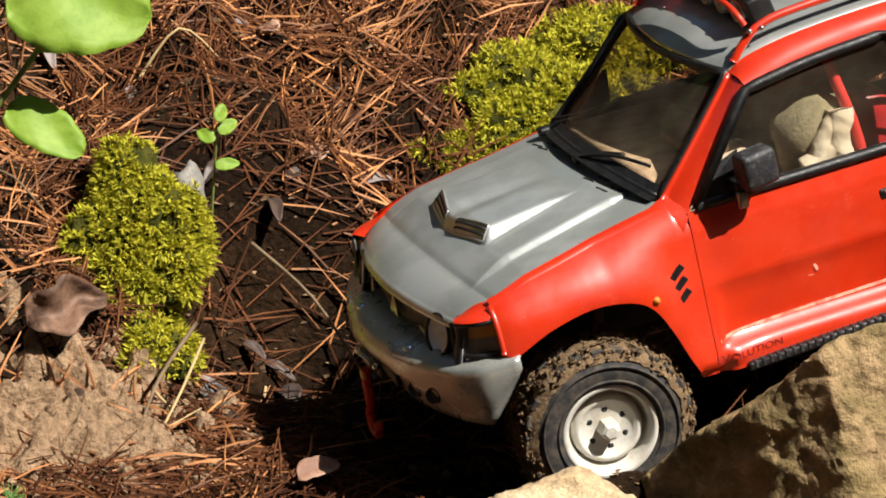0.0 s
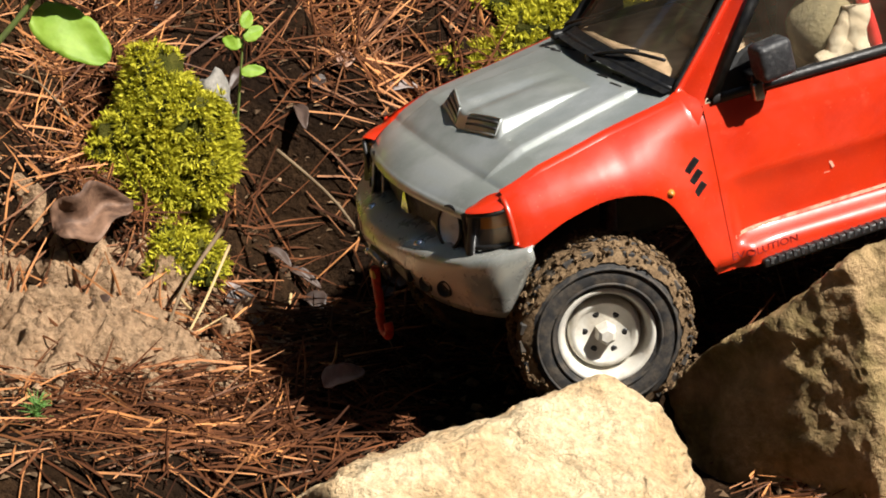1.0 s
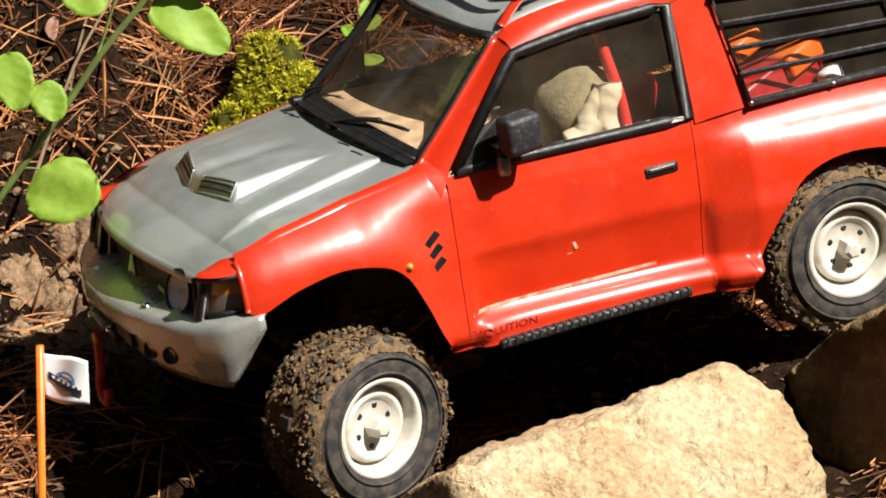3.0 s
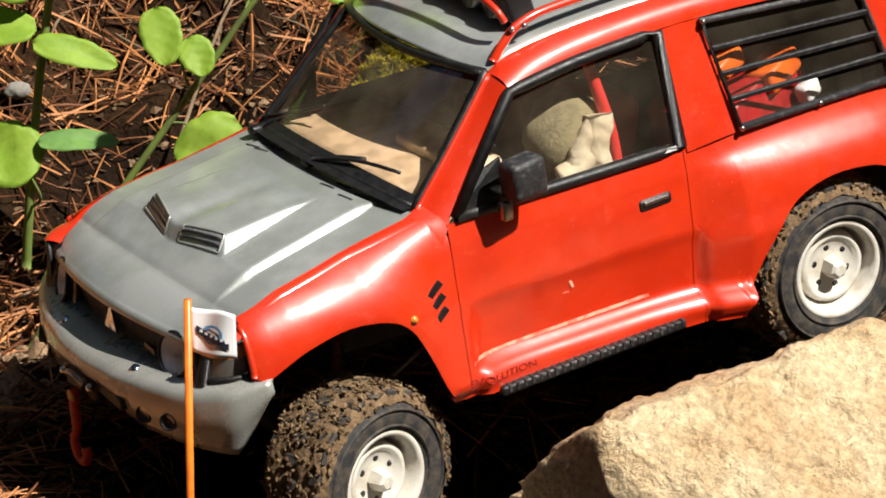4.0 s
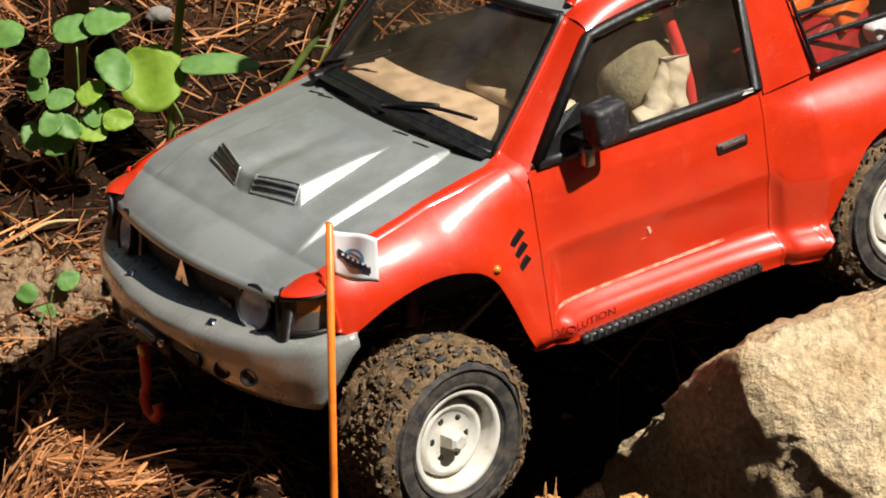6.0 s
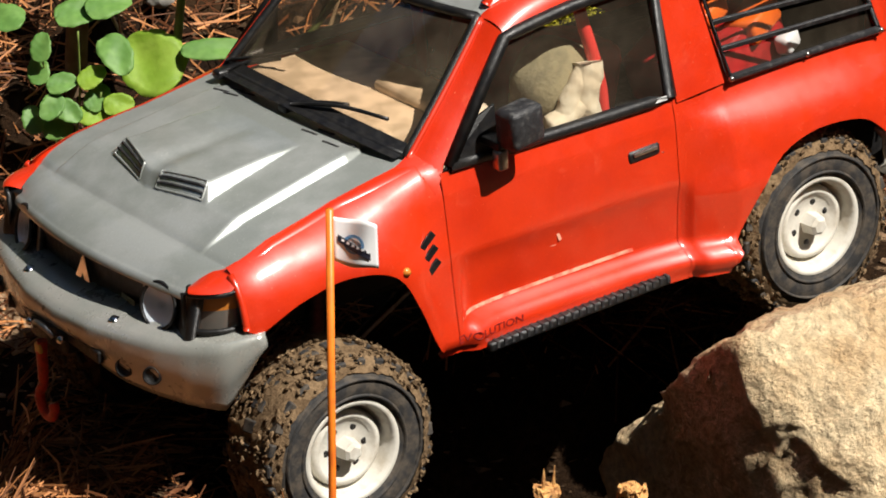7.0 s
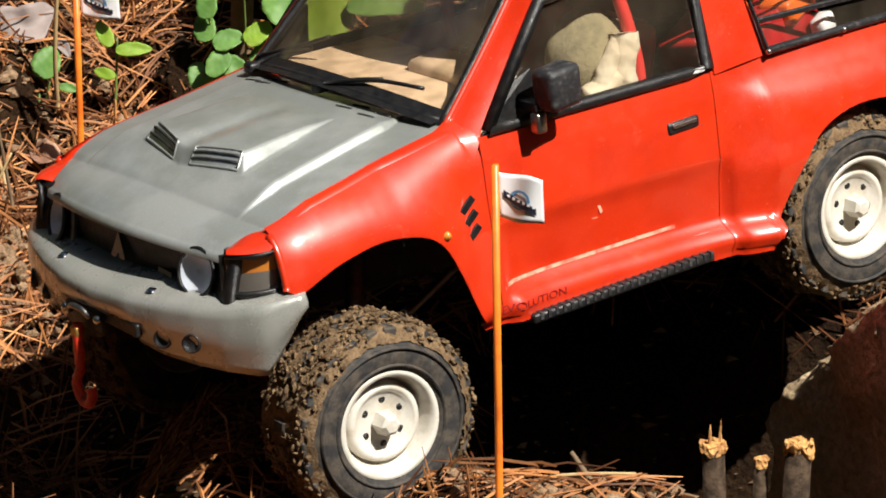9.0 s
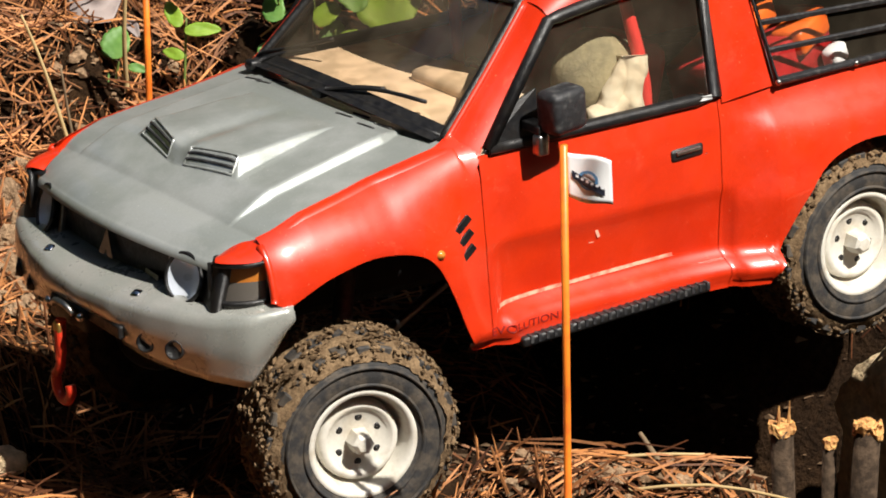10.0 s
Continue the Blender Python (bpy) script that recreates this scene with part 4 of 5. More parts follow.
    part("fairlead", tube(curve_points([(0.2150, -0.016, 0.0140), (0.2165, -0.012, 0.0170), (0.2165, -0.004, 0.0170), (0.2150, 0.000, 0.0140)], 5), 0.0014, 8), STEEL, winch, "", True)
    hook_at = [(0.2165, -0.008, 0.010), (0.2170, -0.0085, 0.000), (0.2172, -0.009, -0.010), (0.2172, -0.013, -0.0165), (0.2172, -0.0105, -0.0235), (0.2172, -0.0045, -0.0245), (0.2172, -0.0010, -0.0205), (0.2172, -0.0015, -0.0170)]
    hook = part("tow_hook", tube(curve_points(hook_at, 5), 0.0023, 8), HOOK_RED, car, "red tow hook hanging from the winch", True)
    part("shackle", box((0.0042, 0.0046, 0.013), (0.2170, -0.0085, 0.0000), None, 0.0014), HOOK_RED, hook, "", True)
    part("clip", box((0.0030, 0.0052, 0.0050), (0.2175, -0.0088, 0.0065), None, 0.001), BRASS, hook, "worn brass clip", True)
    # wipers
    for pts, blade in (([(0.0880, -0.060, 0.0835), (0.0800, -0.056, 0.0868), (0.0690, -0.040, 0.0915)], [(0.0790, -0.0690, 0.0850), (0.0735, -0.050, 0.0905), (0.0660, -0.030, 0.0975)]),
                       ([(0.0925, 0.000, 0.0860), (0.0850, 0.012, 0.0895), (0.0790, 0.028, 0.0915)], [(0.0925, 0.004, 0.0885), (0.0840, 0.028, 0.0925), (0.0755, 0.053, 0.0915)])):
        wiper = part("wiper", tube(curve_points(pts, 4), 0.0012, 6), BLACK, car, "black wiper arm", True)
        part("blade", tube(curve_points(blade, 4), 0.0009, 6), BLACK, wiper, "", True)
        part("pivot", box((0.006, 0.006, 0.004), pts[0], None, 0.0012), BLACK, wiper, "", True)
    # roof rails and the lamp bar
    for side in (1, -1):
        rail = part("roof_rail", tube(curve_points([(0.0280, 0.0605 * side, 0.1330), (0.0220, 0.0605 * side, 0.1400), (0.0120, 0.0600 * side, 0.1468), (-0.010, 0.0595 * side, 0.1500), (-0.075, 0.0590 * side, 0.1515), (-0.140, 0.0585 * side, 0.1485), (-0.152, 0.0585 * side, 0.1420)], 5), 0.0021, 8), RED, car, "red roof rail", True)
        for x in (0.0185, 0.0120):
            bm = bmesh.new()
            bmesh.ops.create_uvsphere(bm, u_segments=8, v_segments=6, radius=0.0014, matrix=Matrix.Translation((x, 0.0628 * side, 0.1462)))
            part("rail_screw", bm, STEEL, rail, "", True)
    bar = part("lamp_bar", box((0.013, 0.102, 0.0140), (0.0060, 0, 0.1510), (0, 14, 0), 0.0018), BLACK, car, "black roof lamp bar", True)
    for k in range(5):
        y = -0.038 + 0.019 * k
        bowl = lathe([(0.0, 0.0002), (0.0008, 0.0045), (0.0022, 0.0052), (-0.001, 0.0060)], 18)
        lamp = part("roof_lamp", ([(yy, x, z) for x, yy, z in bowl[0]], bowl[1]), STEEL, bar, "small round roof lamp", True)
        lamp.location = (0.0128, y, 0.1495)
    part("lamp_guard", tube(curve_points([(0.0180, 0.0565, 0.1475), (0.0200, 0.0530, 0.1530), (0.0210, 0.040, 0.1565), (0.0220, 0.0, 0.1575), (0.0210, -0.040, 0.1565), (0.0200, -0.0530, 0.1530), (0.0180, -0.0565, 0.1475)], 5), 0.0017, 8), RED, bar, "red tube in front of the lamps", True)
    # rear bumper
    rows = []
    for s in [(-1 + k / 12) for k in range(25)]:
        a = abs(s)
        x, y = interp(a, [0, 0.7, 0.85, 1.0], [-0.2130, -0.2090, -0.1980, -0.1670]), math.copysign(interp(a, [0, 0.7, 0.85, 1], [0, 0.070, 0.085, 0.0900]), s)
        rows.append([(x + 0.012 * (1 - a), y * 0.93, 0.0330), (x, y, 0.0300), (x, y * 1.01, 0.0180), (x + 0.004, y * 0.99, interp(a, [0, 0.85, 1], [-0.004, -0.006, 0.016]))])
    thick(part("rear_bumper", sheet(rows), BUMPER_GREY, car, "grey rear bumper", True), 0.0014)
    # inside: dashboard, cage, seat, tub
    part("dashboard", joined(*[(lambda bm: ([v.co[:] for v in bm.verts], [[v.index for v in fc.verts] for fc in bm.faces]))(b) for b in (box((0.056, 0.112, 0.026), (0.0510, 0, 0.0730), (0, 0, 0), 0.004), box((0.020, 0.044, 0.008), (0.0420, 0.028, 0.0880), (0, 8, 0), 0.003))]), BEIGE, car, "sun-bleached beige dashboard", True)
    part("steering_wheel", tube([(0.0330 + 0.004 * math.cos(w), 0.034 + 0.011 * math.sin(w), 0.0880 + 0.010 * math.cos(w)) for w in [k * math.pi / 8 for k in range(17)]], 0.0013, 6), BLACK, car, "", True)
    part("cabin_floor", box((0.230, 0.150, 0.004), (-0.045, 0, 0.0480), None, 0.001), BLACK, car)
    part("bulkhead", box((0.004, 0.150, 0.075), (-0.1680, 0, 0.0850), None, 0.001), BLACK, car)
    for y in (0.036, -0.036):
        part("seat", box((0.030, 0.040, 0.046), (-0.0380, y * 0.8, 0.0720), (0, -12, 0), 0.008, 3), DARK_RED, car, "dark red seat", True)
    part("roll_cage", tube(curve_points([(-0.026, 0.0680, 0.050), (-0.026, 0.0680, 0.080), (-0.020, 0.0660, 0.110), (-0.018, 0.0540, 0.1290), (-0.018, 0.0, 0.1320), (-0.018, -0.0540, 0.1290), (-0.020, -0.0640, 0.110), (-0.026, -0.0680, 0.050)], 6), 0.0030, 8), PINKRED, car, "red roll cage hoop", True)
    for a, sz, m, lab in (((-0.095, 0.055, 0.098), (0.020, 0.012, 0.010), ORANGE, "orange box among the cargo"), ((-0.125, 0.050, 0.086), (0.026, 0.016, 0.012), ORANGE, "orange box among the cargo"), ((-0.110, 0.035, 0.070), (0.060, 0.050, 0.030), DARK_RED, "dark red battery tray"), ((-0.140, 0.056, 0.074), (0.012, 0.008, 0.009), WHITE, "white plastic block among the cargo"), ((-0.085, 0.062, 0.080), (0.010, 0.010, 0.014), WHITE, "white plastic block among the cargo")):
        part("cargo_box", box(sz, a, (8, 14, 24), 0.002), m, car, lab, True)
    # doll in the driver's seat: one plain shape
    bm = bmesh.new()
    for c, r, sc in (((-0.0075, 0.0570, 0.0890), 0.0200, (1.05, 0.62, 1.0)), ((-0.008, 0.052, 0.076), 0.018, (1.0, 0.85, 1.0))):
        bmesh.ops.create_icosphere(bm, subdivisions=3, radius=r, matrix=Matrix.Translation(c) @ Matrix.Diagonal((*sc, 1)))
    for v in bm.verts:
        v.co += Vector(noise.noise_vector(v.co * 60)) * 0.002 + v.normal * 0.0007 * math.sin(v.co.x * 900 + v.co.z * 300)
    doll = part("doll", bm, KHAKI, car, "khaki-clad doll behind the wheel", True)
    folds = []
    for pts, r in (([(-0.0200, 0.0630, 0.1030), (-0.0195, 0.0640, 0.0990), (-0.0165, 0.0655, 0.0930), (-0.0150, 0.0660, 0.0860), (-0.0160, 0.0660, 0.0800)], 0.0066),
                   ([(-0.0165, 0.0640, 0.1000), (-0.0110, 0.0660, 0.0945), (-0.0065, 0.0665, 0.0890), (-0.0040, 0.0668, 0.0820)], 0.0042),
                   ([(-0.0170, 0.0655, 0.0930), (-0.0120, 0.0672, 0.0870), (-0.0050, 0.0675, 0.0825), (0.0040, 0.0670, 0.0800)], 0.0048)):
        folds.append(tube(curve_points(pts, 8), r, 14, 1.1))
    v, f = joined(*folds)
    v = [tuple(Vector(p) + Vector((0.002, 0.0060, -0.0050)) + Vector(noise.noise_vector(Vector(p) * 170)) * 0.0016) for p in v]
    part("cloth", (v, f), CREAM, car, "crumpled cream cloth", True)
    # chassis, axles and arms
    part("chassis", box((0.330, 0.070, 0.030), (0.005, 0, 0.0180), None, 0.004), BLACK, car)
    part("wheel_tub", box((0.110, 0.130, 0.004), (0.130, 0, 0.0490), None, 0.001), BLACK, car)
    part("wheel_tub", box((0.110, 0.150, 0.004), (-0.120, 0, 0.0520), None, 0.001), BLACK, car)
    part("inner_wall", box((0.150, 0.004, 0.060), (-0.120, 0.058, 0.0250), None, 0.001), BLACK, car)
    part("inner_wall", box((0.150, 0.004, 0.060), (-0.120, -0.058, 0.0250), None, 0.001), BLACK, car)
    part("radiator_block", box((0.020, 0.120, 0.030), (0.172, 0, 0.0330), None, 0.002), BLACK, car)
    part("rear_axle", tube([(-0.125, -0.075, 0.0), (-0.125, 0.075, 0.0)], 0.0060, 12), BLACK, car, "", True)
    part("front_axle", tube([(0.128, -0.072, -0.027), (0.128, 0.072, -0.027)], 0.0060, 12), BLACK, car, "", True)
    for y in (0.040, -0.040):
        part("link_arm", tube([(0.118, y, -0.026), (0.050, y * 0.8, 0.004)], 0.0024, 8), STEEL, car, "", True)
        part("shock", tube([(0.122, y * 1.35, -0.018), (0.112, y * 1.2, 0.040)], 0.0042, 10), STEEL, car, "", True)
        part("link_arm", tube([(-0.118, y, 0.0), (-0.050, y * 0.8, 0.006)], 0.0024, 8), STEEL, car, "", True)
    # the word on the sill
    cu = bpy.data.curves.new("word", "FONT")
    cu.body, cu.size, cu.extrude = "EVOLUTION", 0.0058, 0.0001
    tmp = new("word", cu)
    me = bpy.data.meshes.new_from_object(tmp.evaluated_get(bpy.context.evaluated_depsgraph_get()))
    bpy.data.objects.remove(tmp)
    me.materials.clear()
    me.materials.append(LETTER)
    for v in me.vertices:
        x, z = 0.0735 - v.co.x * 1.10, 0.0010 + v.co.y * 0.80
        v.co = (x, side_y(x, z) + 0.0007 + v.co.z, z)
    word = new("lettering", me)
    word.parent = car
    tagged(word, "dark lettering on the red sill")
    # scuffs
    for x, z, w, h, a in ((0.0140, 0.0330, 0.0015, 0.008, 20), (0.0160, 0.0280, 0.0030, 0.0016, 0), (0.0530, 0.0420, 0.0010, 0.0010, 0)):
        part("scuff", box((w, 0.0004, h), (x, side_y(x, z) + 0.0003, z), (0, a, 0), 0.0001), SCUFF_GLINT, car, "pale scrape in the paint")
    return car


def make_wheel(car, side):
    """Rim with tyre, mud and hub nut; the rim carries them."""
    R = 0.0424
    o = side
    prof = [(-0.016, 0.0222), (0.012, 0.0223), (0.0155, 0.0230), (0.0172, 0.0235), (0.0180, 0.0230), (0.0174, 0.0212), (0.0150, 0.0206), (0.0136, 0.0198), (0.0100, 0.0190), (0.0078, 0.0180), (0.0074, 0.0175), (0.0104, 0.0170), (0.0126, 0.0164), (0.0134, 0.0152), (0.0131, 0.0142), (0.0114, 0.0130), (0.0112, 0.0062), (0.0112, 0.0001)]
    v, f = lathe([(y * o, r) for y, r in prof], 48)
    wheel = part("wheel", (v, f), RIM, car, "dished cream-white steel-look wheel", True)
    thick(wheel, 0.0008)
    tyre_prof = [(-0.0165, 0.0222), (-0.0188, 0.0280), (-0.0180, 0.0345), (-0.0150, 0.0390), (-0.006, 0.0402), (0.006, 0.0402), (0.0150, 0.0390), (0.0180, 0.0358), (0.0195, 0.0325), (0.0198, 0.0285), (0.0190, 0.0252), (0.0178, 0.0232)]
    tyre = part("tyre", lathe([(y * o, r) for y, r in tyre_prof], 60), RUBBER, wheel, "chunky black tyre caked with mud", True)
    for ring in (((0.0192, 0.0325), (0.0206, 0.0329), (0.0204, 0.0337), (0.0186, 0.0341)), ((0.0190, 0.0250), (0.0200, 0.0254), (0.0202, 0.0262), (0.0192, 0.0266))):
        part("sidewall_ring", lathe([(y * o, r) for y, r in ring], 60), RUBBER, wheel, "", True)
    rnd = random.Random(11 + side)
    lugs = []
    for k in range(26):
        for j, (y, w) in enumerate(((-0.0130, 0.008), (0.0, 0.008), (0.0130, 0.008))):
            a = 2 * math.pi * (k + 0.5 * (j == 1)) / 26
            bm = box((0.0060, w, 0.0038), (0, 0, 0), (0, 0, rnd.uniform(-14, 14)), 0.0006, 1)
            m = Matrix.Rotation(a, 4, "Y") @ Matrix.Translation((0, y * o, R - 0.0014 - (0.0016 if j != 1 else 0)))
            lugs.append(([m @ v.co for v in bm.verts], [[v.index for v in fc.verts] for fc in bm.faces]))
            bm.free()
    tagged(part("tread", joined(*lugs), RUBBER, tyre, "blocky rubber tread"), kind="stuff")
    layer = []
    for k in range(145):
        a = 2 * math.pi * (k % 144) / 144
        row = []
        for j in range(17):
            y = -0.0188 + 0.0376 * j / 16
            n1 = noise.noise((4.5 * math.cos(a) + side, 4.5 * math.sin(a), y * 180)) + 0.6 * noise.noise((14 * math.cos(a), 14 * math.sin(a), y * 420)) + 0.4 * noise.noise((34 * math.cos(a), 34 * math.sin(a), y * 900))
            r = interp(abs(y), [0, 0.006, 0.0150, 0.0178, 0.0190], [0.0424, 0.0422, 0.0412, 0.0388, 0.0350]) + 0.0018 * n1
            row.append((r * math.cos(a), y * o, r * math.sin(a)))
        layer.append(row)
    part("mud_crust", sheet(layer), MUD, tyre, "crust of dried brown mud", True)
    clods = []
    for k in range(2400):
        a, y = rnd.uniform(0, 2 * math.pi), rnd.uniform(-0.0185, 0.0190)
        bare = noise.noise((3 * math.cos(a), 3 * math.sin(a), y * 60))
        if bare < -0.22:
            continue
        r = interp(abs(y), [0, 0.006, 0.0150, 0.0178, 0.0190], [0.0422, 0.0420, 0.0410, 0.0386, 0.0352]) + rnd.uniform(-0.0004, 0.0022)
        s = rnd.uniform(0.0004, 0.0014)
        bm = bmesh.new()
        bmesh.ops.create_icosphere(bm, subdivisions=1, radius=s)
        sx, sy = rnd.choice(((0.6, 1.7), (1.6, 0.6), (0.8, 1.2), (1.2, 0.8)))
        m = Matrix.Rotation(a, 4, "Y") @ Matrix.Translation((0, y * o, r)) @ Matrix.Rotation(rnd.uniform(0, 6), 4, "Z")
        vs = []
        for v in bm.verts:
            c = v.co.copy()
            c += Vector((rnd.uniform(-1, 1), rnd.uniform(-1, 1), rnd.uniform(-1, 1))) * s * 0.3
            vs.append(m @ Vector((c.x * sx, c.y * sy, c.z * 0.7)))
        clods.append((vs, [[v.index for v in fc.verts] for fc in bm.faces]))
        bm.free()
    tagged(part("mud", joined(*clods), MUD, tyre, "brown mud packed between the lugs"), kind="stuff")
    nut = lathe([(y * o, r) for y, r in ((0.0196, 0.0001), (0.0196, 0.0030), (0.0184, 0.0046), (0.0100, 0.0058))], 6)
    part("hub_nut", nut, RIM, wheel, "white hexagonal hub nut")
    for k in range(6):
        w = 2 * math.pi * (k + 0.5) / 6
        hole = part("bolt_hole", lathe([(0.0117 * o, 0.0001), (0.0117 * o, 0.0016), (0.0100 * o, 0.0019)], 12), BLACK, wheel, "", True)
        hole.location = (0.0096 * math.cos(w), 0.0, 0.0096 * math.sin(w))
    return wheel


car = make_car()
wheels = {(x, s): make_wheel(car, s) for x in (0.129, -0.125) for s in (1, -1)}


# ---- plants, litter and small things ----
def blade(length, width, bend=0.15, fold=0.12, notch=0.0, n=25, point=1.0):
    """Verts and faces of a leaf along x, with a fold on its midrib and a drooping tip."""
    rows = []
    for i in range(n):
        t = i / (n - 1)
        w = width * 0.5 * (math.sin(math.pi * t ** 0.8) ** (0.55 * point)) if 0 < t < 1 else 0.0004
        x, z = length * t, -bend * length * t * t
        w *= 1 + 0.014 * math.sin(48 * t) + 0.03 * math.sin(21 * t + 1)
        rows.append([(x - (notch * length * (1 - abs(u)) if i == n - 1 else 0), w * u, z + fold * abs(u) * w + 0.03 * width * math.sin(7 * t + 3 * u) + 0.012 * width * math.sin(26 * t - 9 * abs(u))) for u in (-1, -0.75, -0.5, -0.25, 0, 0.25, 0.5, 0.75, 1)])
    return sheet(rows)


def leaf_pose(p, heading, tilt, roll=0):
    return Matrix.Translation(p) @ pose(0, 0, 0, tilt, 0, 0) @ pose(0, 0, 0, 0, 0, heading) @ pose(0, 0, 0, roll, 0, 0)


def put_leaf(parent, p, length, width, heading, tilt, mat, bend=0.12, fold=0.15, roll=0, point=1.0, name="leaf", label=""):
    ob = part(name, blade(length, width, bend, fold, point=point), mat, parent, label, True)
    thick(ob, 0.0003)
    ob.matrix_local = leaf_pose(p, heading, tilt, roll)
    return ob


def stem_part(parent, pts, r, mat=None, taper=0.7, name="stem"):
    return part(name, tube(curve_points(pts, 5), r, 8, taper), mat or STEM, parent, "", True)


def broadleaf_sprout():
    plant = thing("sapling", "tall green sapling with rounded leaves leaning over the track", "plant")
    stem_part(plant, [(-0.262, -0.020, -0.068), (-0.232, -0.028, -0.010), (-0.201, -0.030, 0.037), (-0.169, -0.030, 0.082), (-0.148, -0.030, 0.113), (-0.128, -0.030, 0.138), (-0.109, -0.030, 0.165)], 0.0020)
    for p, l, w, h, t, m in (((-0.152, -0.035, 0.053), 0.036, 0.031, 205, 62, LEAF), ((-0.193, -0.032, 0.113), 0.028, 0.020, 285, 60, LEAF), ((-0.178, -0.032, 0.098), 0.020, 0.017, 300, 55, LEAF),
                             ((-0.124, -0.030, 0.137), 0.042, 0.024, 328, 50, LEAF), ((-0.124, -0.030, 0.192), 0.068, 0.052, -8, 62, LEAF), ((-0.146, -0.030, 0.134), 0.026, 0.018, 150, 50, LEAF)):
        put_leaf(plant, p, l, w, h, t, m, 0.10, 0.10, point=0.8)
    for a, b in (((-0.190, -0.030, 0.055), (-0.170, -0.034, 0.050)), ((-0.150, -0.030, 0.112), (-0.122, -0.030, 0.190)), ((-0.178, -0.030, 0.070), (-0.186, -0.031, 0.100))):
        stem_part(plant, [a, tuple((Vector(a) + Vector(b)) / 2 + Vector((0, 0, 0.003))), b], 0.0007, name="leaf_stalk")


def tall_plant():
    plant = thing("sapling", "green sapling with a thick stem and broad leaves on the bank", "plant")
    stem_part(plant, [(-0.273, 0.066, -0.055), (-0.268, 0.060, -0.010), (-0.262, 0.060, 0.040), (-0.255, 0.060, 0.085), (-0.250, 0.058, 0.120)], 0.0026)
    for p, l, w, h, t, m in (((-0.262, 0.050, 0.070), 0.043, 0.016, -14, 45, LEAF), ((-0.260, 0.050, 0.076), 0.050, 0.022, 172, 40, LEAF), ((-0.262, 0.048, 0.004), 0.036, 0.034, 150, 60, LEAF), ((-0.262, 0.050, 0.018), 0.040, 0.013, 5, 38, LEAF_DARK),
                             ((-0.259, 0.052, 0.095), 0.046, 0.036, 60, 50, LEAF), ((-0.258, 0.052, 0.095), 0.046, 0.034, 140, 55, LEAF)):
        put_leaf(plant, p, l, w, h, t, m, 0.12, 0.12, point=0.8)
    stem_part(plant, [(-0.268, 0.060, -0.020), (-0.262, 0.052, -0.012), (-0.266, 0.049, 0.000)], 0.0009, name="leaf_stalk")


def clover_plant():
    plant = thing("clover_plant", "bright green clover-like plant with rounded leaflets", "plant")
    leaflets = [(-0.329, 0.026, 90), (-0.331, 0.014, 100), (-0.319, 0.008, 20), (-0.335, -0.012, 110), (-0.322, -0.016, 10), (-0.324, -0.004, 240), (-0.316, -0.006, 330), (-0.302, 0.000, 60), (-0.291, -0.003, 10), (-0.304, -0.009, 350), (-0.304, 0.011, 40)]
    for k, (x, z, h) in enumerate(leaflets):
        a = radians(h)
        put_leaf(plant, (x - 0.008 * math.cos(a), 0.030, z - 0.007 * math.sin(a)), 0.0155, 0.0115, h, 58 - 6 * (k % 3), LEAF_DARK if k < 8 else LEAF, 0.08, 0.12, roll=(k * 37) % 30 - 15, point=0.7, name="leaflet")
    # rear leaflets: their shade is put in by the darker green
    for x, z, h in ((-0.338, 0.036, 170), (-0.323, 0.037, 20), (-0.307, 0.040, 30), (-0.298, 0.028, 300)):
        put_leaf(plant, (x, 0.044, z), 0.024, 0.017, h, 35, LEAF_DARK, 0.15, 0.1, point=0.7, name="leaflet", label="leaflet in darker green to stand for shade")
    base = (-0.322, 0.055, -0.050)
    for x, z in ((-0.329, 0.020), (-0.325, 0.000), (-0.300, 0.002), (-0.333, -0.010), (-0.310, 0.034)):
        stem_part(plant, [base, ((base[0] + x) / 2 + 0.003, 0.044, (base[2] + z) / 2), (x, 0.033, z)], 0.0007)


def woody_stem():
    t = thing("young_tree", "thin dark woody stem on the bank", "tree")
    part("trunk", tube(curve_points([(-0.322, 0.085, -0.030), (-0.319, 0.082, 0.010), (-0.313, 0.080, 0.065), (-0.308, 0.080, 0.130), (-0.312, 0.082, 0.210), (-0.306, 0.085, 0.32)], 6), 0.0062, 12, 0.75), TWIG, t, "", True)


def small_seedling(at, pairs, label, mat, stem_h):
    s = thing("seedling", label, "plant", "seedlings")
    base = Vector(at)
    stem_part(s, [base, base + Vector((0.002, -0.001, stem_h * 0.5)), base + Vector((0.004, -0.002, stem_h))], 0.0008)
    for dx, dz, l, w, h in pairs:
        put_leaf(s, base + Vector((0.003 + dx, -0.004, stem_h + dz)), l, w, h, 52, mat, 0.15, 0.15)
    return s


def conifer_seedling(at, size):
    s = thing("conifer_seedling", "tiny blue-green conifer seedling", "plant", "seedlings")
    base = Vector(at)
    stem_part(s, [base, base + Vector((0, 0, size))], 0.0005)
    pieces = []
    rnd = random.Random(5)
    for k in range(46):
        a, e = rnd.uniform(0, 6.28), rnd.uniform(-0.1, 1.1)
        d = Vector((math.cos(a) * math.cos(e), math.sin(a) * math.cos(e), math.sin(e)))
        o = base + Vector((0, 0, size * rnd.uniform(0.35, 1.0)))
        pieces.append(tube([o, o + d * size * 0.35, o + d * size * 0.62], 0.0004, 4, 0.3))
    part("foliage", joined(*pieces), LEAF_DARK, s, "", True)


